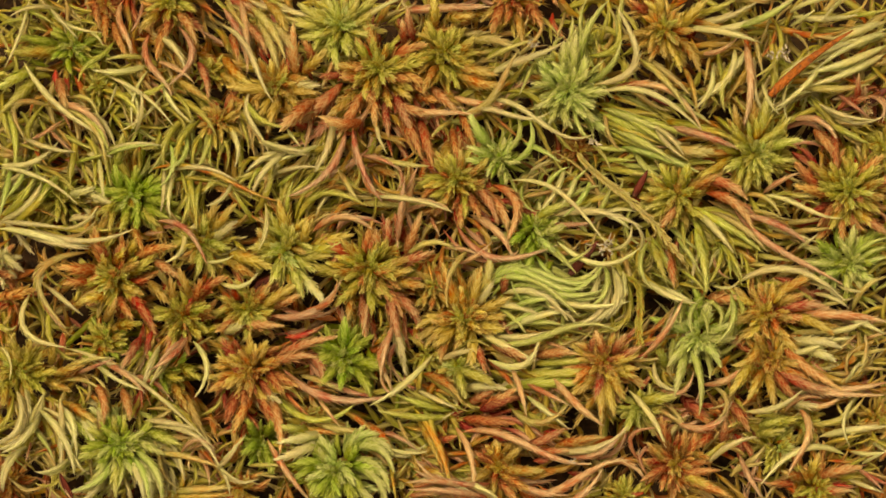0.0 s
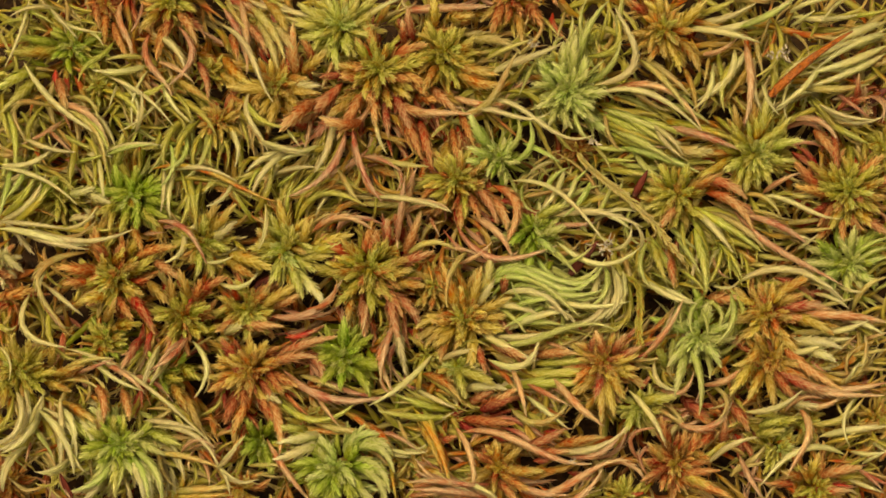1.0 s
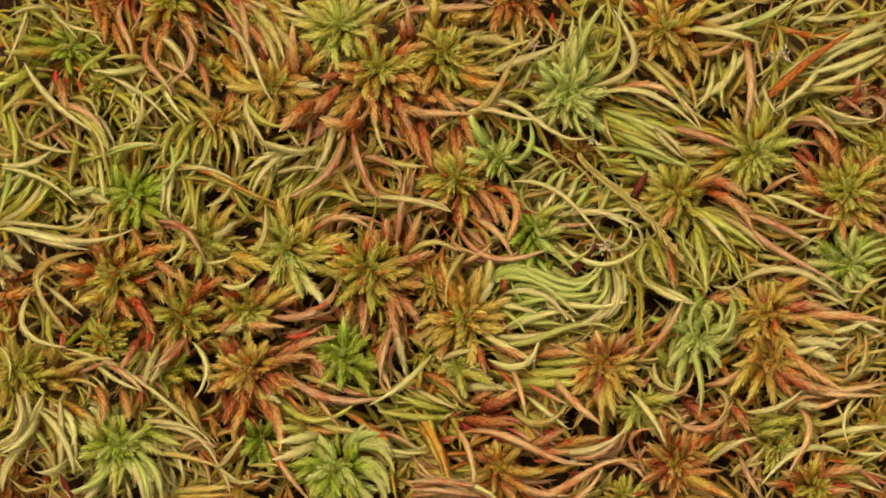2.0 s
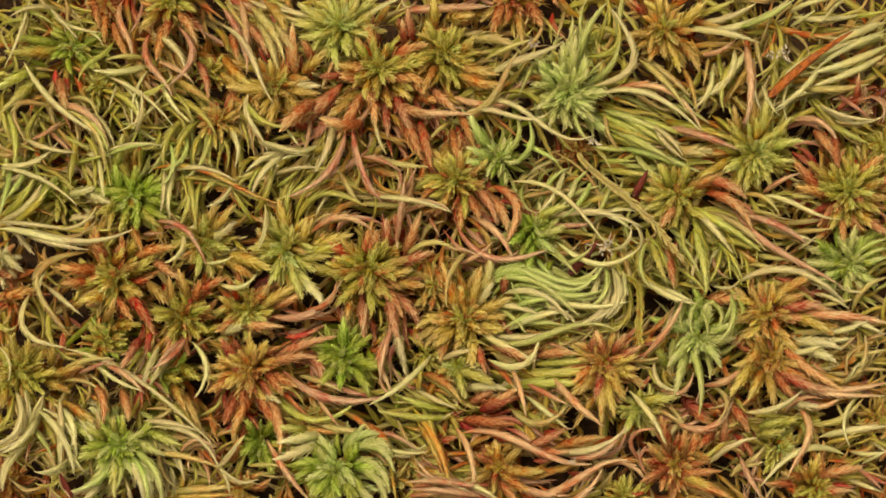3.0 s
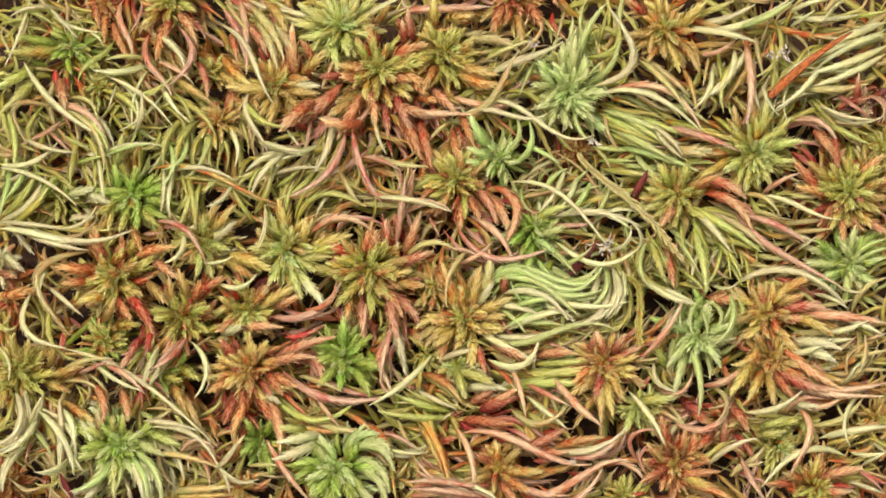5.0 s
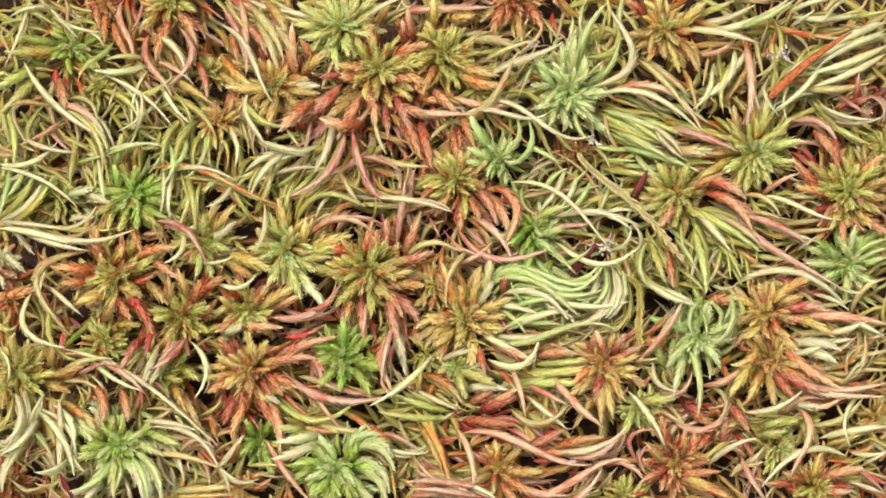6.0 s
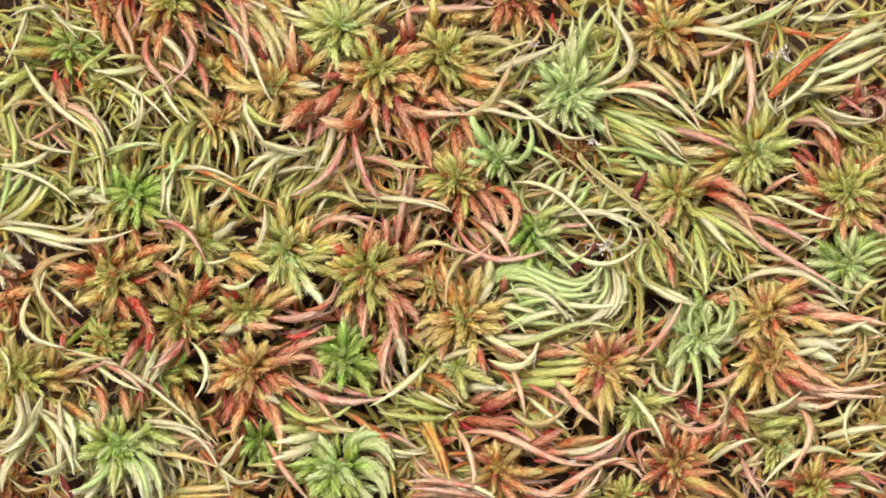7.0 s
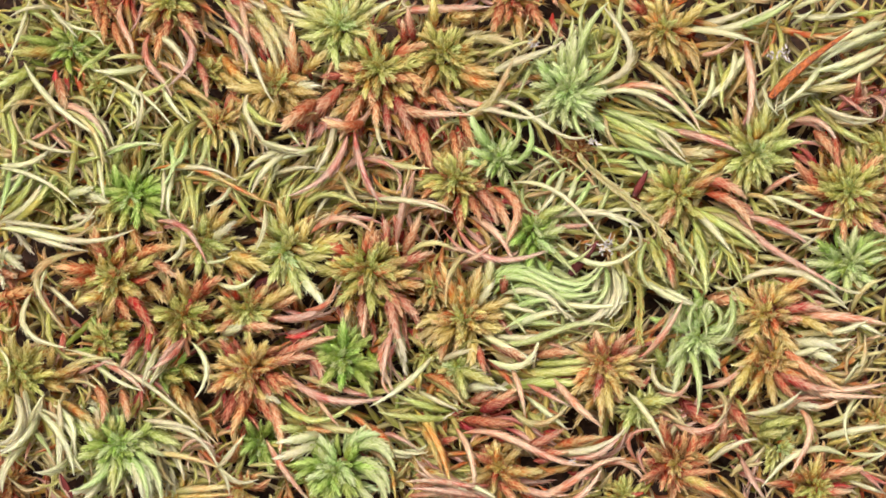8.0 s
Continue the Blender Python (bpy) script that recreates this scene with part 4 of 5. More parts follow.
f("p", 16, 6, 608, 800, 640, 758)
f("g", 18, 6, 582, 815, 528, 820)
f("g", 18, 6, 590, 838, 560, 872)
f("g", 18, 6, 608, 838, 620, 884)
f("p", 18, 7, 600, 820, 624, 852)
f("p", 16, 6, 590, 828, 548, 846)
f("p", 16, 6, 630, 790, 690, 800, 0.35)
s("y", 13, 4, 510, 755, 602, 767)
s("s", 13, 5, 545, 745, 662, 766, -0.05)
s("k", 14, 5, 735, 815, 802, 882, 0.1)
s("k", 13, 5, 728, 862, 802, 850)
s("k", 15, 5, 722, 878, 802, 870)
s("s", 14, 4, 700, 850, 722, 818)
f("y", 16, 5, 745, 830, 782, 842)
f("r", 14, 5, 780, 790, 792, 832)
f("r", 14, 4, 770, 782, 802, 775)
s("y", 13, 4, 720, 780, 740, 830)
s("y", 13, 4, 690, 820, 700, 880)
s("p", 13, 6, 858, 600, 1087, 583, -0.2, 0.2)
s("c", 13, 6, 850, 590, 942, 637)
f("k", 14, 6, 870, 610, 932, 636, 0.05)
s("c", 12, 6, 863, 636, 954, 598, -0.4, -0.5)
s("l", 16, 5, 805, 628, 862, 612, 0.35)
f("k", 12, 6, 845, 610, 858, 657)
f("c", 18, 5, 810, 650, 867, 682, 0.15)
f("l", 16, 5, 805, 655, 822, 692)
f("c", 16, 5, 820, 690, 887, 688, 0.1)
s("k", 14, 5, 965, 605, 1012, 622)
f("k", 14, 5, 950, 632, 1017, 626, 0.1)
s("k", 14, 4, 880, 605, 952, 598)
s("l", 20, 3, 900, 660, 1060, 650, -0.05)
s("l", 20, 3, 890, 687, 1040, 680, 0.05)
s("l", 18, 3, 940, 645, 1050, 638)
s("k", 11, 7, 905, 650, 930, 732, 0.05)
s("k", 13, 7, 933, 680, 1003, 716)
s("k", 15, 8, 980, 670, 1061, 750, -0.05)
f("k", 16, 5, 850, 720, 912, 690, -0.05)
f("x", 17, 5, 850, 727, 907, 705)
f("x", 18, 5, 820, 742, 902, 750)
f("k", 15, 4, 830, 715, 872, 690)
s("s", 12, 5, 903, 722, 1002, 722, -0.4, -0.35)
s("c", 10, 4, 930, 700, 1002, 757)
f("k", 17, 6, 1072, 632, 1058, 594)
f("k", 16, 6, 1085, 625, 1102, 598)
f("y", 16, 5, 1080, 645, 1122, 632)
f("k", 15, 5, 1085, 638, 1128, 616)
f("y", 17, 6, 1070, 660, 1065, 738, -0.05)
f("y", 16, 6, 1078, 660, 1102, 702)
f("y", 16, 5, 1060, 655, 1008, 702)
f("y", 16, 6, 1055, 662, 1028, 692)
f("k", 16, 6, 1065, 660, 1055, 702)
f("k", 16, 5, 1045, 622, 1052, 598)
f("y", 14, 5, 1088, 655, 1118, 667)
f("y", 16, 6, 1070, 665, 1085, 730)
s("c", 11, 7, 1113, 693, 1177, 787, 0.08)
f("l", 18, 5, 1130, 712, 1192, 704)
f("l", 16, 4, 1125, 720, 1108, 762)
f("l", 16, 4, 1135, 725, 1160, 750)
s("k", 13, 7, 1130, 816, 1160, 760, 0.7, 0.6)
s("k", 14, 6, 818, 766, 1042, 822, 0.18, -0.12)
f("k", 15, 5, 930, 792, 992, 764, -0.05)
f("y", 16, 5, 980, 795, 1062, 775, 0.05)
f("k", 14, 5, 950, 802, 1002, 800)
s("c", 14, 5, 970, 802, 1107, 761, -0.1, -0.2)
s("k", 12, 5, 1000, 807, 1102, 763, -0.25)
s("k", 12, 6, 805, 755, 836, 872, 0.15)
f("y", 18, 5, 880, 822, 880, 792)
f("y", 17, 5, 893, 835, 953, 835)
f("y", 16, 5, 870, 835, 838, 852)
f("r", 16, 5, 893, 845, 932, 867)
f("y", 15, 5, 888, 822, 917, 798)
f("r", 16, 4, 880, 850, 912, 884)
f("r", 15, 4, 870, 820, 845, 805)
s("k", 15, 6, 918, 868, 1102, 815, -0.28, 0.1)
s("k", 16, 6, 925, 884, 1062, 838, -0.3)
s("k", 16, 5, 900, 850, 1002, 877, -0.1)
s("s", 14, 4, 1005, 882, 1062, 868)
s("s", 11, 3, 1060, 867, 1092, 828)
s("k", 14, 5, 1060, 825, 1142, 852, 0.3)
s("k", 14, 5, 780, 860, 872, 884, 0.12)
s("c", 11, 6, 790, 855, 882, 886, 0.12)
s("k", 13, 5, 780, 876, 852, 886)
s("s", 10, 6, 1145, 632, 1177, 600)
s("s", 12, 4, 1110, 640, 1172, 635)
s("k", 12, 4, 1170, 690, 1222, 702)
s("c", 10, 6, 1158, 640, 1202, 692, -0.35)
s("p", 13, 7, 1218, 610, 1238, 728, 0.12)
f("p", 17, 6, 1235, 600, 1272, 642, 0.1)
f("p", 17, 6, 1240, 603, 1292, 600)
f("p", 16, 6, 1248, 590, 1287, 577)
f("p", 17, 6, 1222, 600, 1188, 642)
f("p", 16, 6, 1215, 615, 1196, 692)
f("p", 15, 6, 1235, 582, 1250, 543)
s("p", 11, 6, 1225, 580, 1214, 533, -0.35)
f("p", 15, 6, 1240, 610, 1260, 620)
f("l", 14, 5, 1180, 650, 1160, 608)
s("k", 12, 6, 1168, 692, 1226, 662, -0.4)
s("k", 11, 6, 1240, 682, 1322, 638, -0.2)
s("k", 14, 5, 1195, 748, 1292, 720, -0.35)
s("s", 10, 6, 1256, 682, 1268, 748, 0.5)
f("x", 18, 2, 1205, 705, 1247, 737)
f("r", 16, 2, 1215, 720, 1252, 747)
s("c", 11, 8, 1320, 730, 1416, 695, -0.15)
f("k", 16, 6, 1380, 610, 1486, 687, -0.05)
f("y", 17, 6, 1365, 640, 1442, 687, 0.05)
s("k", 13, 6, 1372, 640, 1560, 701, -0.25, -0.1)
s("k", 14, 5, 1388, 670, 1568, 677, -0.12)
f("y", 16, 6, 1360, 658, 1370, 714)
f("y", 16, 6, 1350, 655, 1328, 702)
f("o", 18, 5, 1342, 640, 1298, 692)
f("o", 16, 5, 1335, 630, 1308, 662)
f("y", 16, 6, 1345, 602, 1305, 645, 0.25)
f("r", 14, 6, 1368, 655, 1402, 702)
f("y", 16, 6, 1375, 640, 1410, 645)
f("y", 16, 6, 1355, 620, 1340, 595)
f("c", 18, 5, 1420, 620, 1472, 636, 0.1)
s("c", 18, 4, 1380, 600, 1502, 600, -0.05)
s("s", 16, 4, 1400, 590, 1502, 585)
s("s", 14, 4, 1450, 632, 1512, 598, -0.1)
s("s", 12, 5, 1475, 682, 1532, 600, -0.3)
s("c", 9, 6, 1495, 680, 1520, 643)
s("c", 9, 6, 1508, 672, 1527, 646, 0.35)
s("s", 14, 4, 1500, 632, 1568, 620)
s("s", 14, 3, 1500, 652, 1568, 655)
s("k", 12, 4, 1530, 602, 1568, 590)
s("k", 14, 5, 1390, 732, 1452, 706, 0.25)
s("k", 13, 5, 1410, 716, 1492, 700, -0.2)
f("c", 14, 5, 1400, 715, 1447, 720)
s("k", 13, 7, 1411, 720, 1399, 838, 0.45, 0.1)
s("c", 12, 7, 1495, 806, 1350, 859, -0.35, -0.2)
s("c", 12, 7, 1255, 822, 1337, 777, 0.12)
s("k", 11, 5, 1310, 808, 1352, 884, -0.05)
f("k", 18, 6, 1450, 847, 1517, 830, 0.05)
s("k", 16, 7, 1513, 827, 1561, 868, 0.05)
f("k", 15, 5, 1440, 870, 1497, 870)
f("y", 16, 6, 1435, 850, 1447, 812)
f("y", 17, 5, 1425, 850, 1392, 840)
s("c", 14, 5, 1450, 775, 1568, 755, 0.03)
s("y", 15, 5, 1460, 787, 1522, 770)
s("s", 12, 5, 1480, 797, 1522, 758)
s("c", 8, 6, 1520, 700, 1503, 787, -0.25)
s("s", 12, 4, 1430, 752, 1527, 705, -0.2)
s("c", 9, 6, 1505, 800, 1568, 800, -0.1)
s("c", 9, 6, 1525, 822, 1568, 800)
s("c", 8, 6, 1545, 785, 1568, 800)
s("c", 14, 5, 1500, 850, 1562, 872)
s("s", 12, 3, 1480, 710, 1500, 745, -0.1)
f("r", 15, 5, 1195, 840, 1267, 835)
f("y", 16, 5, 1205, 842, 1262, 862)
f("r", 15, 5, 1200, 850, 1292, 882, 0.05)
f("y", 15, 5, 1225, 802, 1252, 812)
f("b", 15, 6, 1190, 810, 1175, 780)
f("y", 13, 6, 1180, 820, 1150, 790)
f("r", 14, 6, 1185, 825, 1140, 850)
f("b", 14, 6, 1205, 815, 1215, 785)
f("l", 16, 4, 1345, 757, 1387, 745)
f("l", 16, 4, 1340, 772, 1382, 765)
f("o", 18, 4, 1370, 752, 1402, 745)
f("r", 18, 3, 1283, 712, 1322, 758, 0.1)
f("r", 16, 3, 1265, 760, 1240, 790)
f("k", 14, 3, 1280, 790, 1285, 745)
s("l", 16, 5, 355, 212, 312, 296, -0.2)
s("l", 15, 5, 376, 225, 374, 296, -0.1)
s("c", 14, 5, 400, 220, 417, 292, 0.2)
s("c", 12, 5, 165, 200, 202, 257, 0.1)
f("l", 18, 4, 62, 120, 0, 152)
f("l", 16, 4, 70, 135, 10, 192)
s("l", 18, 4, 10, 190, 25, 292, 0.1)
s("l", 16, 4, 40, 200, 62, 242)
f("l", 16, 5, 205, 300, 216, 245)
f("k", 18, 6, 640, 165, 602, 237)
f("y", 18, 5, 625, 170, 588, 202)
f("k", 18, 6, 700, 170, 722, 222)
f("k", 18, 6, 695, 185, 748, 202)
s("c", 14, 6, 590, 200, 560, 300, 0.1)
f("r", 18, 5, 715, 200, 742, 272)
f("r", 18, 5, 742, 215, 762, 287)
s("c", 13, 5, 1300, 85, 1245, 172, 0.25)
s("l", 12, 5, 1310, 100, 1280, 192, -0.2)
s("c", 13, 5, 1260, 120, 1228, 192, 0.2)
s("c", 12, 5, 1335, 100, 1345, 192, -0.1)
s("c", 11, 6, 1350, 150, 1377, 202, -0.1)
s("c", 13, 5, 1402, 165, 1368, 197, 0.2)
s("c", 14, 6, 1568, 82, 1420, 132, 0.05)
s("p", 15, 5, 1065, 195, 1177, 237, 0.05)
s("p", 14, 5, 1080, 230, 1192, 287, 0.05)
s("k", 14, 6, 1178, 225, 1302, 264, 0.05)
s("p", 15, 4, 1100, 262, 1232, 302, 0.05)
s("l", 16, 5, 5, 382, 62, 310, -0.1)
s("l", 16, 5, 20, 397, 92, 320, -0.1)
s("c", 15, 5, 0, 332, 52, 300)
s("c", 13, 6, 290, 300, 285, 372, 0.05)
s("c", 13, 6, 310, 305, 300, 382, -0.1)
s("l", 13, 5, 330, 310, 346, 402, 0.05)
s("l", 13, 5, 357, 320, 350, 382, -0.1)
s("c", 11, 5, 1000, 300, 958, 372, 0.1)
s("c", 11, 5, 1022, 310, 985, 377, 0.1)
s("p", 11, 5, 1047, 320, 1000, 382, 0.1)
s("p", 14, 7, 865, 505, 1042, 500, 0.45, -0.3)
s("c", 13, 7, 890, 520, 1002, 562, 0.25)
s("p", 13, 7, 930, 488, 1062, 515, -0.2)
s("p", 14, 7, 905, 547, 987, 530, 0.1)
s("c", 13, 6, 1102, 480, 1080, 562, 0.2)
s("p", 13, 5, 1160, 430, 1197, 492)
s("p", 13, 5, 1195, 420, 1237, 482, 0.05)
s("l", 13, 5, 1270, 430, 1312, 492, 0.1)
s("c", 12, 5, 1242, 440, 1225, 502, -0.1)
s("c", 13, 6, 1040, 372, 1112, 402, 0.1)
s("c", 13, 7, 95, 715, 122, 802, 0.3)
s("k", 12, 7, 320, 802, 378, 792, 0.4)
f("c", 16, 6, 240, 810, 266, 872, 0.1)
s("c", 15, 6, 735, 690, 802, 722)
s("l", 15, 6, 745, 720, 772, 802, 0.1)
s("c", 14, 5, 775, 640, 852, 620, 0.1)
s("c", 13, 7, 740, 850, 832, 872, 0.1)
s("k", 13, 7, 735, 840, 802, 860, 0.1)
f("c", 16, 6, 1400, 607, 1482, 615, 0.1)
s("c", 15, 6, 1388, 627, 1472, 600, -0.1)
s("c", 14, 6, 1450, 592, 1532, 570, -0.05)
f("y", 18, 7, 1332, 640, 1298, 692)
f("k", 16, 7, 1375, 655, 1462, 692, -0.05)
f("y", 16, 6, 1400, 560, 1470, 590, 0.1)
s("c", 13, 5, 1480, 560, 1560, 590, 0.05)
s("c", 13, 4, 1440, 520, 1500, 545, 0.1)
s("l", 13, 4, 20, 15, 90, 40, 0.1)
s("l", 12, 4, 470, 290, 440, 345, -0.15)
s("c", 12, 4, 500, 285, 470, 350, -0.1)
s("l", 12, 4, 560, 300, 500, 350, 0.1)
s("c", 11, 4, 600, 330, 560, 380, -0.1)
s("s", 13, 4, 640, 320, 690, 345, -0.1)
s("p", 15, 6, 862, 512, 968, 505, 0.35, 0.1)
s("c", 14, 6, 900, 585, 1000, 552, 0.1)
s("p", 15, 6, 915, 500, 1010, 540, 0.15)
s("c", 14, 7, 1086, 476, 1075, 560, 0.25)
s("p", 13, 7, 1070, 470, 1040, 545, 0.3)
s("p", 14, 6, 985, 492, 1060, 470, -0.25)
s("c", 15, 5, 870, 592, 960, 590, -0.1)
s("p", 15, 5, 935, 545, 905, 500, 0.1)
s("c", 14, 6, 955, 540, 1015, 565, 0.1)
s("p", 13, 6, 990, 470, 1045, 440, -0.1)
s("p", 14, 5, 960, 440, 1000, 470, 0.1)
s("p", 15, 5, 915, 455, 935, 490)
s("l", 13, 6, 180, 160, 250, 215, 0.2)
s("l", 12, 6, 300, 170, 380, 235, 0.15)
s("l", 13, 6, 430, 170, 500, 225, -0.2)
s("l", 12, 7, 130, 190, 190, 265, 0.15)
s("c", 13, 6, 270, 60, 330, 130, 0.2)
s("l", 13, 6, 215, 165, 300, 140, -0.2)
s("k", 13, 7, 95, 185, 190, 255, 0.25)
f("k", 18, 6, 105, 140, 115, 185)
s("p", 9, 8, 188, 276, 280, 256, 0.1)
s("c", 9, 8, 240, 235, 250, 165, -0.1)
s("p", 13, 6, 300, 255, 285, 330, 0.25)
s("p", 13, 6, 330, 240, 290, 300, 0.3)
s("p", 13, 6, 365, 235, 335, 310, 0.2)
s("p", 14, 6, 20, 300, 0, 380)
s("p", 14, 6, 50, 285, 10, 350, 0.1)
f("g", 20, 4, 70, 350, 95, 320)
f("s", 22, 6, 1185, 262, 1250, 268, -0.05)
s("c", 15, 8, 1152, 222, 1205, 270, 0.1)
s("s", 12, 7, 1130, 105, 1212, 192, 0.08)
s("c", 11, 9, 1058, 168, 1236, 228, 0.26, 0.16)
s("k", 14, 7, 648, 535, 640, 590, 0.05)
s("m", 11, 8, 540, 548, 595, 502, -0.3)
f("k", 17, 7, 690, 520, 705, 600, -0.05)

# the bundle that runs west from the rusty heads, and the rose tuft south of it
s("k", 12, 9, 698, 570, 673, 668, -0.06)
s("k", 10, 8, 673, 662, 698, 701, -0.25)
s("l", 13, 6, 802, 738, 674, 728, 0.06)
s("l", 14, 5, 800, 728, 702, 699, 0.05)
s("l", 13, 5, 792, 716, 722, 690, 0.08)
s("s", 12, 4, 760, 705, 700, 712, 0.05)
s("l", 12, 4, 775, 742, 715, 738, 0.05)
f("y", 13, 7, 748, 662, 812, 706, 0.15)
f("l", 18, 7, 806, 655, 868, 677, 0.05)
f("l", 17, 7, 808, 652, 821, 697)
s("c", 11, 8, 690, 795, 752, 800, -0.1)
s("k", 10, 8, 675, 765, 735, 795, 0.1)
s("y", 13, 7, 730, 722, 796, 862, 0.1)
s("s", 11, 6, 702, 742, 726, 792)
s("k", 12, 8, 852, 870, 726, 853, -0.08)
s("k", 12, 8, 862, 882, 730, 866, -0.04)
s("k", 12, 7, 846, 862, 742, 836, 0.1)
s("k", 11, 8, 792, 862, 738, 816, 0.1)
s("c", 11, 8, 815, 855, 882, 886, 0.1)
s("k", 11, 8, 866, 858, 788, 848, 0.1)

# the whitish tuft and the long pale branches round the south-western heads
s("c", 15, 9, 28, 695, 4, 784, 0.3)
s("c", 15, 9, 68, 732, 8, 800, 0.15)
s("c", 9, 10, 52, 752, 76, 700, 0.05)
s("c", 10, 9, 42, 690, 50, 735, 0.05)
s("c", 13, 9, 66, 725, 130, 835, 0.14)
s("c", 11, 8, 105, 705, 106, 830, 0.03)
s("p", 13, 8, 58, 760, 92, 808, 0.05)
s("c", 9, 9, 122, 810, 66, 836, 0.16)
s("c", 8, 8, 118, 790, 145, 832)
s("c", 9, 9, 42, 794, 5, 868, -0.16)
s("k", 11, 9, 140, 660, 196, 638)
s("k", 11, 9, 184, 645, 252, 693, 0.1)
f("k", 14, 8, 248, 598, 216, 650)
s("c", 8, 10, 282, 612, 252, 680, -0.05)
s("c", 8, 10, 288, 640, 265, 680)
s("k", 11, 9, 331, 598, 265, 655, 0.1)
f("k", 15, 8, 168, 682, 183, 740, 0.15)
f("k", 14, 7, 215, 690, 227, 740, 0.05)
s("c", 9, 10, 382, 830, 420, 786, -0.1)
s("c", 7, 9, 384, 822, 422, 850, -0.1)
s("p", 15, 7, 205, 800, 132, 868, 0.2)
s("p", 15, 7, 215, 805, 205, 868, 0.1)
s("p", 14, 8, 232, 795, 286, 882, 0.2)
s("p", 13, 7, 228, 800, 262, 886, 0.12)

# pale loops and leafy branches round the green head with the open middle
s("p", 13, 9, 1146, 428, 1150, 508, -0.25)
s("c", 12, 9, 1142, 495, 1226, 537, -0.1)
s("k", 11, 10, 1137, 632, 1208, 534, -0.08)
f("l", 13, 8, 1153, 430, 1176, 492)
f("k", 13, 6, 1183, 450, 1192, 503)
f("l", 14, 8, 1228, 405, 1250, 510, 0.05)
s("l", 10, 8, 1205, 480, 1246, 515, 0.1)
s("l", 11, 7, 1276, 440, 1255, 500, 0.1)
s("l", 11, 7, 1288, 445, 1293, 490)
s("k", 10, 7, 1262, 455, 1286, 490, -0.2)
s("p", 12, 9, 1292, 520, 1270, 606, 0.25)
s("p", 10, 9, 1246, 525, 1226, 590, -0.25)
s("p", 9, 9, 1240, 545, 1252, 596, 0.1)
s("p", 9, 9, 1212, 540, 1209, 582, -0.2)

# long rose and cream branches over the middle of the mat
s("k", 14, 9, 612, 232, 516, 346, 0.2)
s("k", 12, 10, 624, 228, 672, 354, -0.1)
s("c", 10, 10, 660, 350, 797, 375, 0.08)
s("k", 12, 9, 640, 278, 706, 302, 0.12)
s("k", 10, 9, 700, 294, 702, 338, 0.25)
s("c", 10, 10, 462, 250, 536, 268, -0.05)
f("k", 20, 9, 556, 178, 503, 224, -0.05)
f("k", 16, 9, 640, 215, 573, 212, 0.15)
s("k", 13, 9, 552, 412, 651, 402, 0.3)
s("k", 12, 9, 702, 432, 716, 318)
s("s", 9, 9, 712, 336, 722, 292, -0.1)
s("k", 9, 9, 716, 342, 736, 298)
s("c", 4, 11, 469, 362, 455, 438, 0.1)
s("c", 13, 7, 525, 262, 445, 345, -0.15)
s("s", 10, 9, 92, 190, 46, 250, -0.92)
s("c", 9, 9, 44, 246, 128, 270, -0.08)

# pale branches beside the dead needle
s("p", 13, 8, 1305, 50, 1400, 4, -0.05)
s("c", 13, 7, 1568, 60, 1452, 116, -0.08)
s("c", 11, 8, 1456, 110, 1376, 190, 0.1)
s("c", 8, 10, 1450, 185, 1550, 212, -0.1)
s("k", 8, 10, 1535, 170, 1562, 215, 0.4)
s("c", 8, 10, 1478, 10, 1455, 38)


# ---- small things caught in the moss ----
NEEDLE = plain_material("orange_dead_needle", (0.10, 0.022, 0.006), (0.40, 0.115, 0.02), 1700, 0.28, 0.30, 0.52)
RED_LEAF = plain_material("dark_red_leaf", (0.05, 0.005, 0.003), (0.13, 0.014, 0.008), 500, 0.6)
ORANGE_LEAF = plain_material("orange_brown_leaf", (0.14, 0.04, 0.01), (0.40, 0.13, 0.03), 500, 0.4)
LICHEN = plain_material("grey_lichen", (0.42, 0.41, 0.36), (0.74, 0.72, 0.64), 900, 0.8)


def part(name, me, parent, at=(0, 0, 0), label=""):
    ob = new(name, me)
    ob.parent = parent
    ob.location = at
    return tagged(ob, label)


def thing(name, at, label, category, group=""):
    ob = new(name)
    ob.location = at
    return tagged(ob, label, category, group)


def blade(name, line, width, thick, mat, taper, rings=14):
    """A flat leaf with thickness, a keel and rolled edges along a line."""
    line = np.asarray(line)
    way = np.gradient(line, axis=0)
    side = np.cross(way, (0, 0, 1.0))
    side /= np.linalg.norm(side, axis=1, keepdims=True)
    u = np.linspace(0, 1, len(line))
    w = (width / 2 * np.interp(u, *taper))[:, None]
    up = np.array([[0, 0, 1.0]])
    ring = [line + side * w, line + side * w * 0.6 + up * thick * 0.8, line + up * thick * 0.55, line - side * w * 0.6 + up * thick * 0.8,
            line - side * w, line - side * w * 0.5 - up * thick, line + side * w * 0.5 - up * thick]
    verts = np.stack(ring, axis=1).reshape(-1, 3)
    n = len(ring)
    faces = [(i * n + j, i * n + (j + 1) % n, (i + 1) * n + (j + 1) % n, (i + 1) * n + j) for i in range(len(line) - 1) for j in range(n)]
    faces += [tuple(range(n)), tuple(range(len(verts) - n, len(verts)))]
    return mesh_of(name, verts, faces, np.zeros((len(verts), 2)), [mat])


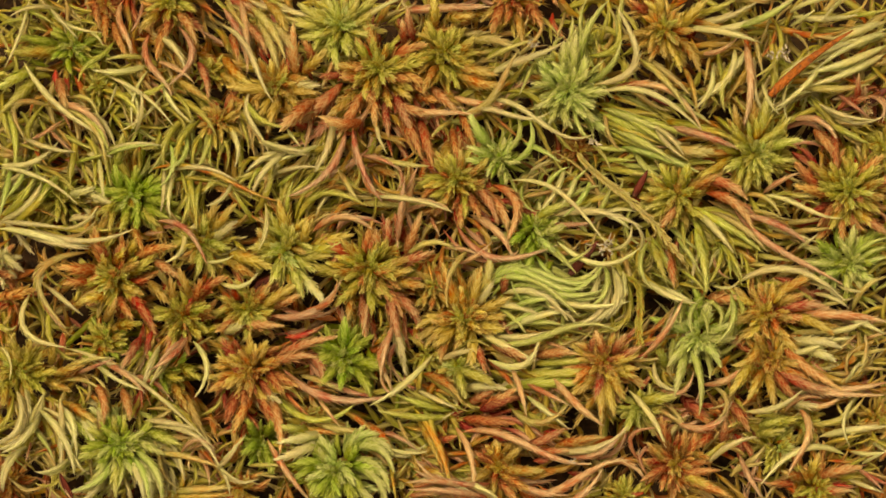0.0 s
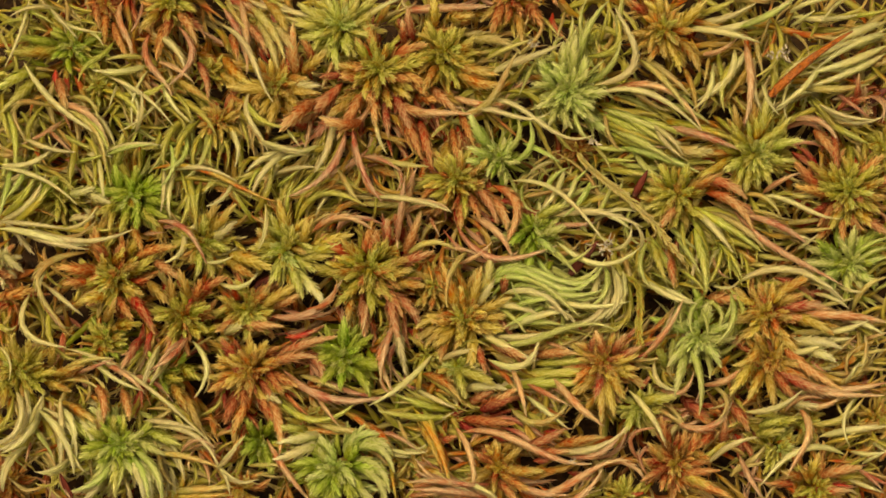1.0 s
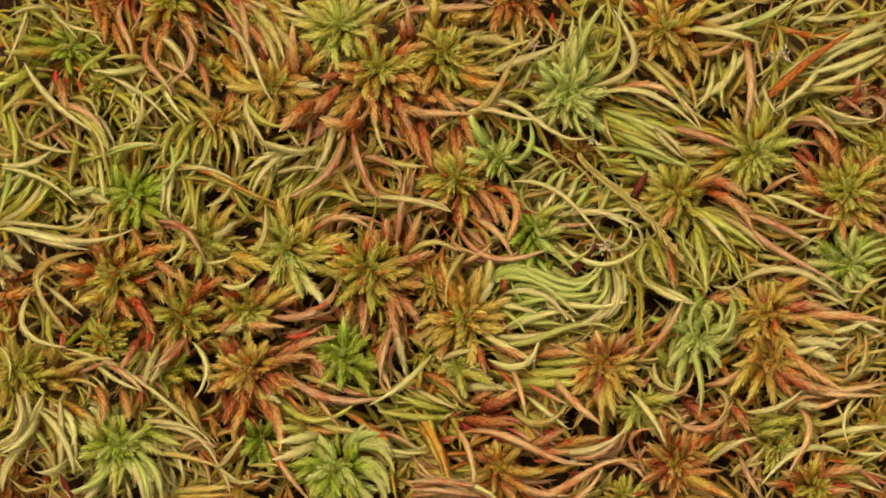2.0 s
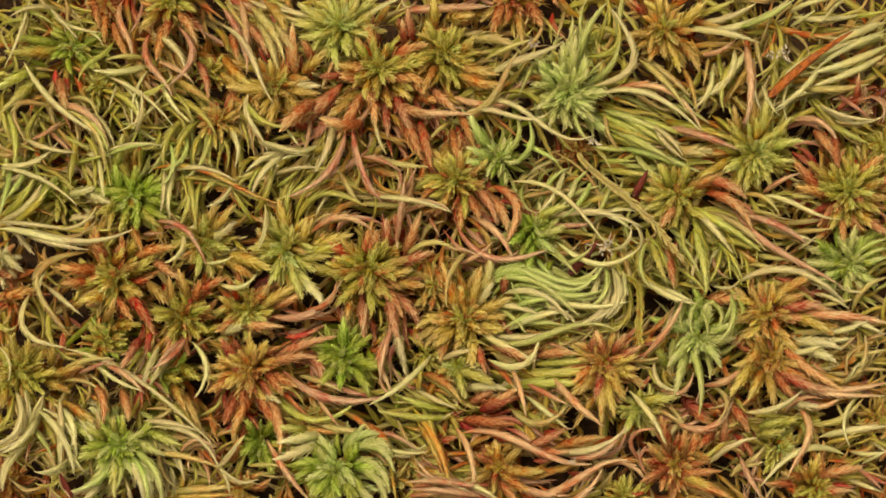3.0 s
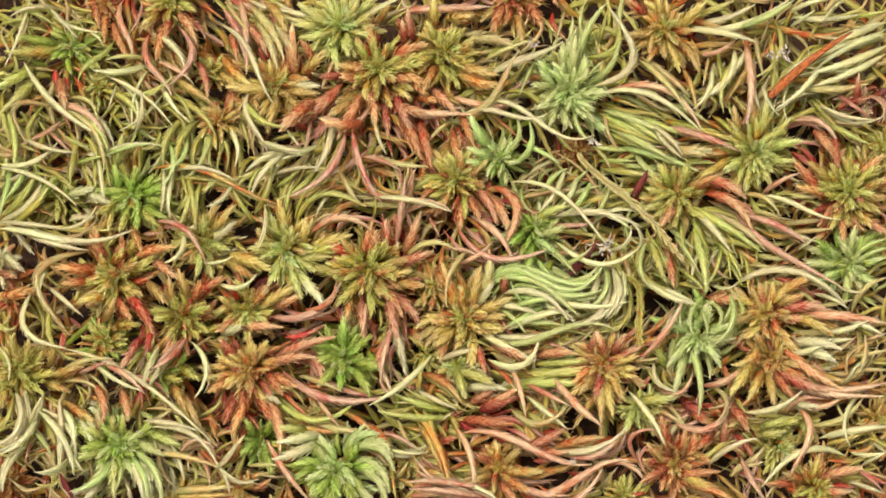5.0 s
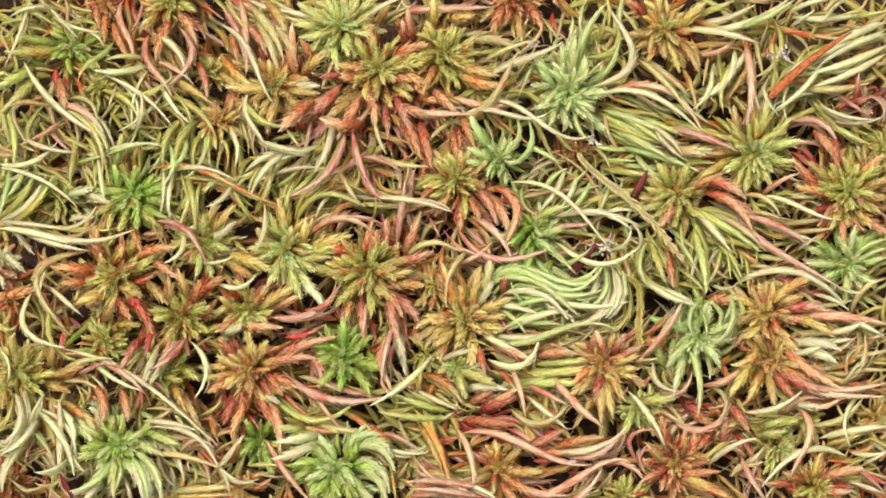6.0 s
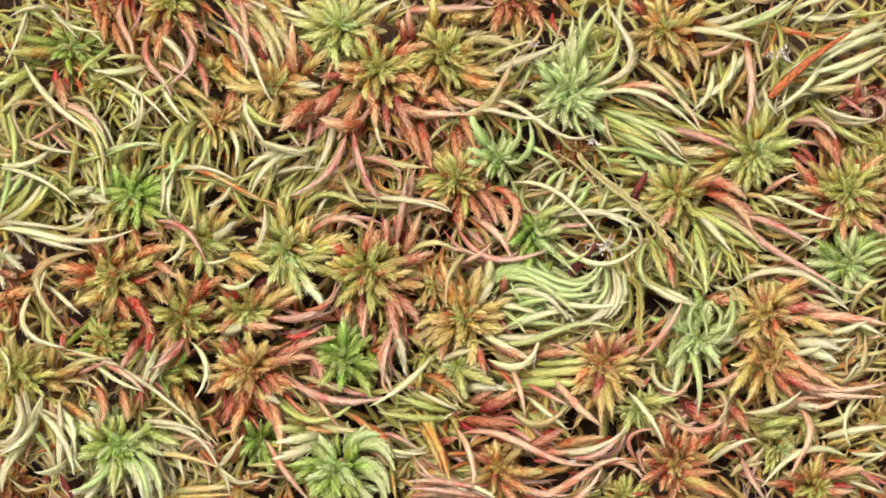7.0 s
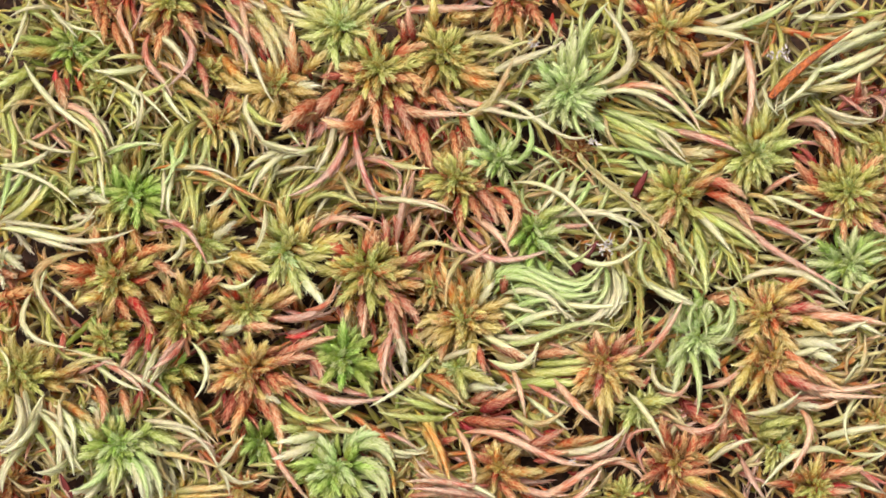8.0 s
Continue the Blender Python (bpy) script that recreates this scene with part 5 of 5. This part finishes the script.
def conifer_needle():
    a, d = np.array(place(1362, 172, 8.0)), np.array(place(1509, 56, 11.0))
    way = d - a
    left = np.array((-way[1], way[0], 0)) * 0.05
    line = bezier(a, a + way * 0.33 + left, a + way * 0.67 + left, d) - a
    ob = thing("dead_needle", a, "orange-brown dead conifer needle with dark specks on the moss", "needle")
    part("needle_blade", blade("needle_blade", line, 16 * U, 6.5 * U, NEEDLE, ([0, 0.08, 0.4, 0.85, 1], [0.5, 1, 0.95, 0.5, 0.15])), ob)
    part("needle_foot", blade("needle_foot", line[:3] * 0.6 - np.array((0, 0, 3 * U)), 20 * U, 5 * U, RED_LEAF, ([0, 0.5, 1], [0.4, 1, 0.5])), ob, label="dark torn foot of the needle")
    MOVERS.append((ob, 1362, 172, 1509, 56))


def leaf_shard(x0, y0, x1, y1, width, mm, mat, colour, bow=0.0):
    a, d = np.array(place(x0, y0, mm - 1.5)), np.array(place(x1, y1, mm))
    way = d - a
    left = np.array((-way[1], way[0], 0)) * bow
    line = bezier(a, a + way * 0.33 + left, a + way * 0.67 + left, d, 10) - a
    me = blade("leaf_fragment", line, width * U, 2.2 * U, mat, ([0, 0.15, 0.6, 1], [0.45, 1, 0.85, 0.2]))
    ob = new("leaf_fragment", me)
    ob.location = a
    tagged(ob, f"{colour} leaf fragment sunk among the moss branches", "leaf fragment", "leaf fragments")


def lichen_crumb(x, y, size, mm, seed):
    rng = np.random.default_rng(seed)
    verts, faces, uvs, count = [], [], [], 0
    for i in range(max(6, int(size * 0.8))):
        c = np.array((rng.normal(0, size * 0.32), rng.normal(0, size * 0.2), rng.uniform(-4, 6))) * U
        e = c + rng.normal(0, size * 0.22, 3) * U
        v, fc, uv = sweep(bezier(c, c * 0.6 + e * 0.4 + rng.normal(0, 2, 3) * U, c * 0.3 + e * 0.7, e, 6), rng.uniform(3, 5) * U, 0.8, rng, 5, 3)
        verts.append(v)
        uvs.append(uv)
        faces += [tuple(k + count for k in q) for q in fc]
        count += len(v)
    ob = new("lichen_crumb", mesh_of("lichen_crumb", np.concatenate(verts), faces, np.concatenate(uvs), [LICHEN]))
    ob.location = place(x, y, mm)
    tagged(ob, "tiny pale grey crumb of branched lichen on moss", "lichen", "lichen crumbs")


def feather_moss(points, fronds, width, pal):
    """A creeping shoot: a thin axis with short leafy side shoots in two ranks."""
    rng = np.random.default_rng(int(points[0][0]))
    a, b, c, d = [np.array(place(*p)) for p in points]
    line = bezier(a, b, c, d, 24)
    ob = thing("feather_moss", a, f"{LOOK[pal]} feather moss shoot creeping over the mat", "moss shoot", "feather moss shoots")
    part("axis", mesh_of("axis", *sweep(line - a, 5 * U, 0.4, rng, 5, 4), [MOSS[pal]]), ob)
    for i in range(fronds):
        k = int(1 + 21 * i / fronds)
        way = line[k + 1] - line[k]
        way /= np.linalg.norm(way)
        out = np.array((-way[1], way[0], 0.15)) * (1 if i % 2 else -1)
        tip = (way * rng.uniform(0.9, 1.3) + out * rng.uniform(0.05, 0.5) + np.array((0, 0, rng.uniform(-0.1, 0.45)))) * width * U * rng.uniform(0.8, 1.3)
        me = mesh_of("side_shoot", *sweep(bezier(tip * 0, tip * 0.33 + out * 2 * U, tip * 0.7 + out * U, tip, 8), 3.4 * U, 0.75, rng, 5, 4), [MOSS[pal]])
        part("side_shoot", me, ob, line[k] - a)


conifer_needle()
leaf_shard(1008, 487, 1058, 428, 18, 3.5, RED_LEAF, "dark red")
leaf_shard(1122, 348, 1146, 302, 15, 3.5, RED_LEAF, "glossy dark red")
leaf_shard(1150, 165, 1195, 190, 18, 1.5, RED_LEAF, "dark red")
leaf_shard(1568, 158, 1490, 195, 16, 4, RED_LEAF, "dark red", 0.1)
leaf_shard(548, 556, 598, 566, 17, -1, ORANGE_LEAF, "orange-brown")
leaf_shard(452, 512, 496, 486, 24, 0, RED_LEAF, "dark red-brown")
leaf_shard(1445, 45, 1474, 58, 14, -3, ORANGE_LEAF, "brown")
leaf_shard(1520, 112, 1548, 82, 16, 1, ORANGE_LEAF, "brown")
leaf_shard(20, 492, 62, 478, 18, -1, ORANGE_LEAF, "brown")
leaf_shard(127, 884, 106, 838, 13, 6, RED_LEAF, "dark crimson")
lichen_crumb(1366, 99, 16, 8.5, 1)
lichen_crumb(1388, 96, 18, 8.5, 2)
lichen_crumb(1068, 436, 26, 7.5, 3)
lichen_crumb(1050, 250, 14, 6.5, 4)
lichen_crumb(944, 78, 12, 7.5, 5)
lichen_crumb(1014, 818, 8, 7.0, 6)
feather_moss(((1018, 262, 3), (1050, 330, 8), (1130, 330, 9), (1220, 482, 7)), 170, 15, "s")
feather_moss(((1105, 490, 2), (1150, 500, 6), (1125, 560, 6), (1132, 612, 4)), 100, 15, "o")


# ---- dark gaps where the mat opens down to the peat ----
GAPS = []


def gap(x, y, r):
    GAPS.append((x, y, r * 0.75))


gap(35, 195, 15)
gap(390, 95, 18)
gap(375, 270, 15)
gap(205, 230, 12)
gap(190, 100, 10)
gap(560, 110, 14)
gap(645, 60, 20)
gap(490, 230, 14)
gap(530, 185, 14)
gap(680, 265, 14)
gap(705, 275, 12)
gap(912, 45, 16)
gap(900, 70, 12)
gap(1085, 125, 15)
gap(1140, 165, 12)
gap(945, 240, 14)
gap(800, 85, 10)
gap(1055, 60, 10)
gap(1220, 130, 18)
gap(1290, 110, 12)
gap(1355, 115, 14)
gap(1365, 180, 10)
gap(1335, 30, 10)
gap(1440, 230, 12)
gap(1460, 285, 10)
gap(20, 440, 26)
gap(50, 470, 18)
gap(95, 440, 18)
gap(265, 440, 14)
gap(265, 385, 12)
gap(280, 505, 12)
gap(15, 550, 16)
gap(275, 555, 16)
gap(375, 540, 16)
gap(560, 485, 24)
gap(572, 535, 24)
gap(590, 575, 14)
gap(1222, 212, 18)
gap(1262, 232, 12)
gap(1190, 222, 12)
gap(1420, 225, 12)
gap(480, 495, 18)
gap(510, 540, 12)
gap(570, 400, 12)
gap(660, 415, 12)
gap(760, 565, 12)
gap(910, 300, 10)
gap(975, 450, 8)
gap(1170, 530, 20)
gap(1130, 560, 12)
gap(1000, 470, 7)
gap(1470, 430, 16)
gap(1330, 520, 12)
gap(1235, 570, 14)
gap(1265, 560, 12)
gap(1500, 540, 14)
gap(180, 672, 24)
gap(60, 685, 12)
gap(15, 830, 20)
gap(70, 750, 12)
gap(365, 720, 15)
gap(510, 620, 14)
gap(650, 735, 28)
gap(620, 760, 16)
gap(500, 810, 12)
gap(440, 820, 14)
gap(920, 820, 22)
gap(1040, 750, 14)
gap(1010, 810, 12)
gap(1210, 705, 22)
gap(1265, 700, 22)
gap(1320, 690, 14)
gap(1480, 730, 25)
gap(1450, 800, 15)
gap(1250, 760, 14)
gap(1360, 830, 14)


# ---- the tangle of older branches under the heads ----
def tangle():
    rng = np.random.default_rng(11)
    order = list(MOSS)
    verts, faces, uvs, slots, count = [], [], [], [], 0
    mids = np.array([((q[0] + q[2]) / 2, (q[1] + q[3]) / 2) for q in FLOWS])
    for layer, many, low, high, wide in ((0, 1200, -14, -8, 15), (1, 2000, -8, -4, 14), (2, 3100, -4, -1, 11)):
        for i in range(many):
            bow = rng.uniform(-0.45, 0.45)
            bow2 = bow * rng.uniform(-0.4, 1.2)
            mm = rng.uniform(low, high)
            leafy = 0.05
            if layer == 2:
                # companions that run beside the branches on top of the mat
                x0, y0, x1, y1, bow, bow2, top, w, pal, leafy = FLOWS[rng.integers(len(FLOWS))]
                size = math.hypot(x1 - x0, y1 - y0)
                k = rng.uniform(0.6, 1.1) * max(1.0, 55 / size)
                spin = rng.normal(0, 0.35)
                cx, cy = (x0 + x1) / 2 + rng.normal(0, 26), (y0 + y1) / 2 + rng.normal(0, 26)
                dx, dy = ((x1 - x0) * math.cos(spin) - (y1 - y0) * math.sin(spin)) * k / 2, ((x1 - x0) * math.sin(spin) + (y1 - y0) * math.cos(spin)) * k / 2
                x, y = cx, cy
                bow += rng.normal(0, 0.12)
                bow2 += rng.normal(0, 0.12)
                mm = min(top - rng.uniform(2.5, 6.0), 2.5)
                wide = min(w, 14)
                if rng.random() < 0.3:
                    pal = rng.choice(["l", "o", "y", "s"])
            else:
                x, y = rng.uniform(-260, 1830), rng.uniform(-240, 1120)
                h = min(HEADS, key=lambda h: (h[0] - x) ** 2 + (h[1] - y) ** 2)
                away = math.atan2(y - h[1], x - h[0]) + rng.normal(0, 0.7)
                size = rng.uniform(60, 150)
                dx, dy = math.cos(away) * size / 2, math.sin(away) * size / 2
                beside = FLOWS[int(np.argmin((mids[:, 0] - x) ** 2 + (mids[:, 1] - y) ** 2 + rng.uniform(0, 1500, len(mids))))][8]
                pal = beside if layer and rng.random() < 0.6 else rng.choice([h[4], h[5], "s", "o", "y", "b"], p=[0.2, 0.22, 0.06, 0.2, 0.2, 0.12])
            if leafy < 0.5:
                pal = {"x": "b", "r": "y", "m": "y", "k": "y" if i % 2 else "k", "c": "s" if i % 2 else "l", "s": "l" if i % 2 else "s"}.get(pal, pal)
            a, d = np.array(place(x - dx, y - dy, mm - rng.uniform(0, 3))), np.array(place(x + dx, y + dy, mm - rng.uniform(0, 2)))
            left = np.array((-(d - a)[1], (d - a)[0], 0))
            up = np.array((0, 0, 0.001 * rng.uniform(0, 1.5)))
            line = bezier(a, a + (d - a) * 0.33 + left * bow + up, a + (d - a) * 0.67 + left * bow2 + up, d, 12)
            if layer and any(np.min(np.hypot(line[:, 0] / U + 784 - gx, 441 - line[:, 1] / U - gy)) < gr for gx, gy, gr in GAPS):
                continue
            v, fc, uv = sweep(line, wide * rng.uniform(0.75, 1.2) * U, leafy, rng, 5, 2 if layer < 2 else 3, 2.0 if layer < 2 else 1.3)
            verts.append(v)
            uvs.append(uv)
            faces += [tuple(k + count for k in q) for q in fc]
            slots += [order.index(pal)] * len(fc)
            count += len(v)
    me = mesh_of("moss_tangle", np.concatenate(verts), faces, np.concatenate(uvs), [MOSS[k] for k in order], slots)
    tagged(new("moss_tangle", me), "dense tangle of older straw-coloured moss branches over peat", "moss", kind="stuff")


tangle()


# ---- slow drying movements: how far the mat shifts about a place by 0, 3, 6 and 8 s, from where it lies at 4 s ----
DRIFTS = []


def drift(x, y, *steps):
    DRIFTS.append((x, y, *steps))


drift(1004, 165, 2, -3, 0, 0, 0, 2, -2, 2)
drift(1174, 60, 2, -2, 0, 0, -2, 0, -2, 0)
drift(1205, 351, 2, 0, 0, 0, -2, 0, -2, 0)
drift(885, 285, 0, -3, 0, 0, 2, 2, 3, 2)
drift(505, 440, 2, -2, 0, 0, -2, 0, -2, 0)
drift(207, 490, 2, 0, 0, 0, -2, 0, -2, 0)
drift(325, 554, 2, -2, 0, 0, -2, 0, -2, 0)
drift(942, 407, 0, -2, 0, 0, -2, 0, 0, 2)
drift(1236, 596, 0, 0, 0, 0, -2, 0, -3, 0)
drift(1357, 550, 0, 0, 0, 0, 0, 2, 0, 3)
drift(32, 655, 2, -2, 0, 0, -2, 3, -2, 3)
drift(442, 649, 2, -2, 0, 0, 0, 2, 0, 2)
drift(210, 786, 2, 0, 0, 0, -2, 0, -2, 0)
drift(882, 832, 0, -2, 0, 0, 0, 2, 0, 2)
drift(1194, 815, -3, -3, 0, 0, 0, 2, -3, -2)
drift(1439, 854, 0, -2, 0, -2, 2, 2, 2, 2)
drift(387, 214, 0, 0, 0, 0, -3, 0, -3, 0)
drift(490, 150, 2, 0, 0, 0, -2, 0, -2, 0)
drift(1020, 234, -2, -5, 0, 0, 0, -3, -2, -5)
drift(945, 208, 2, -2, 0, 0, 0, 0, -2, 0)
drift(640, 394, 2, 0, 0, 0, 0, 2, -2, 3)
drift(590, 521, 2, -2, 0, 0, -2, 2, -2, 0)
drift(570, 606, 2, 0, 0, 0, 0, 2, 0, 3)
drift(684, 671, 3, 0, 0, 0, 3, 2, 5, 3)
drift(270, 665, 2, -2, 0, 0, 0, 0, 0, 0)
drift(61, 501, -2, 0, -2, 0, 2, -2, 3, -3)
drift(122, 266, 0, -2, 0, 0, -2, 0, -2, 0)
drift(150, 430, 2, 0, 0, 0, -2, 0, -2, 0)
drift(351, 466, 2, -2, 0, 0, 0, 0, -2, -2)
drift(919, 92, -2, 3, 0, 0, 0, 2, 0, 0)
drift(980, 83, 2, 0, 0, 0, -2, 2, -2, 2)
drift(1494, 61, 0, -2, 0, 0, 0, 0, 3, -5)
drift(1370, 159, 0, -2, 0, 0, 0, 2, 0, 2)
drift(1165, 228, 3, 0, 0, 0, 0, 0, 6, 6)
drift(1478, 384, -2, -2, 0, 0, 0, 0, 2, 0)
drift(1236, 707, 0, -2, 0, 0, -2, 0, -3, 5)
drift(1165, 772, 2, -2, 2, -2, -3, 0, -5, 2)
drift(1360, 848, -3, -5, -2, -2, 2, -2, 2, -2)
drift(1540, 568, 0, -2, 0, 0, -2, 2, -2, 2)
drift(1289, 380, 2, 0, 0, 0, 0, 2, 2, 3)
drift(576, 214, 0, -2, 0, 0, 0, 0, 6, 3)
drift(514, 214, 0, 0, 0, 0, 0, 0, 2, -3)
drift(718, 309, 2, -2, 0, 0, 0, 0, 0, 5)
drift(410, 325, 0, -2, 0, 0, 0, 0, 0, 0)
drift(490, 700, 2, 0, 0, 0, -3, 0, -2, 0)
drift(960, 830, 0, -2, 0, 0, -2, 0, -2, 0)


def shift_at(x, y):
    """The shift at 0, 3, 6 and 8 s about a point of the plan, in plan units."""
    table = np.array(DRIFTS, dtype=float)
    near = np.exp(-((table[:, 0] - x) ** 2 + (table[:, 1] - y) ** 2) / (2 * 55.0 ** 2))
    return (near[:, None] * table[:, 2:]).sum(axis=0).reshape(4, 2) / (near.sum() + 0.25)


def motions():
    rng = np.random.default_rng(23)
    for ob, x0, y0, x1, y1 in MOVERS:
        turn, lift = np.clip(rng.normal(0, 0.8, 2), -1.6, 1.6)
        x, y, z = ob.location
        root, tip = shift_at(x0, y0), shift_at(x1, y1)
        way = np.array((x1 - x0, y1 - y0), dtype=float)
        rows = []
        for i, (t, k) in enumerate(((0.0, -0.5), (3.0, -0.06), (6.0, 0.35), (8.0, 0.6))):
            bend = -math.degrees((way[0] * (tip[i] - root[i])[1] - way[1] * (tip[i] - root[i])[0]) / (way @ way))
            spin = float(np.clip(bend, -4, 4)) + turn * k
            if ob is ARC:
                spin = (-5.0, -0.6, 2.0, 4.2)[i]
            rows.append((t, pose(x + root[i][0] * U, y - root[i][1] * U, z, lift * 0.6 * k, lift * k, spin)))
        rows.insert(2, (4.0, pose(x, y, z)))
        walk(ob, rows)


motions()
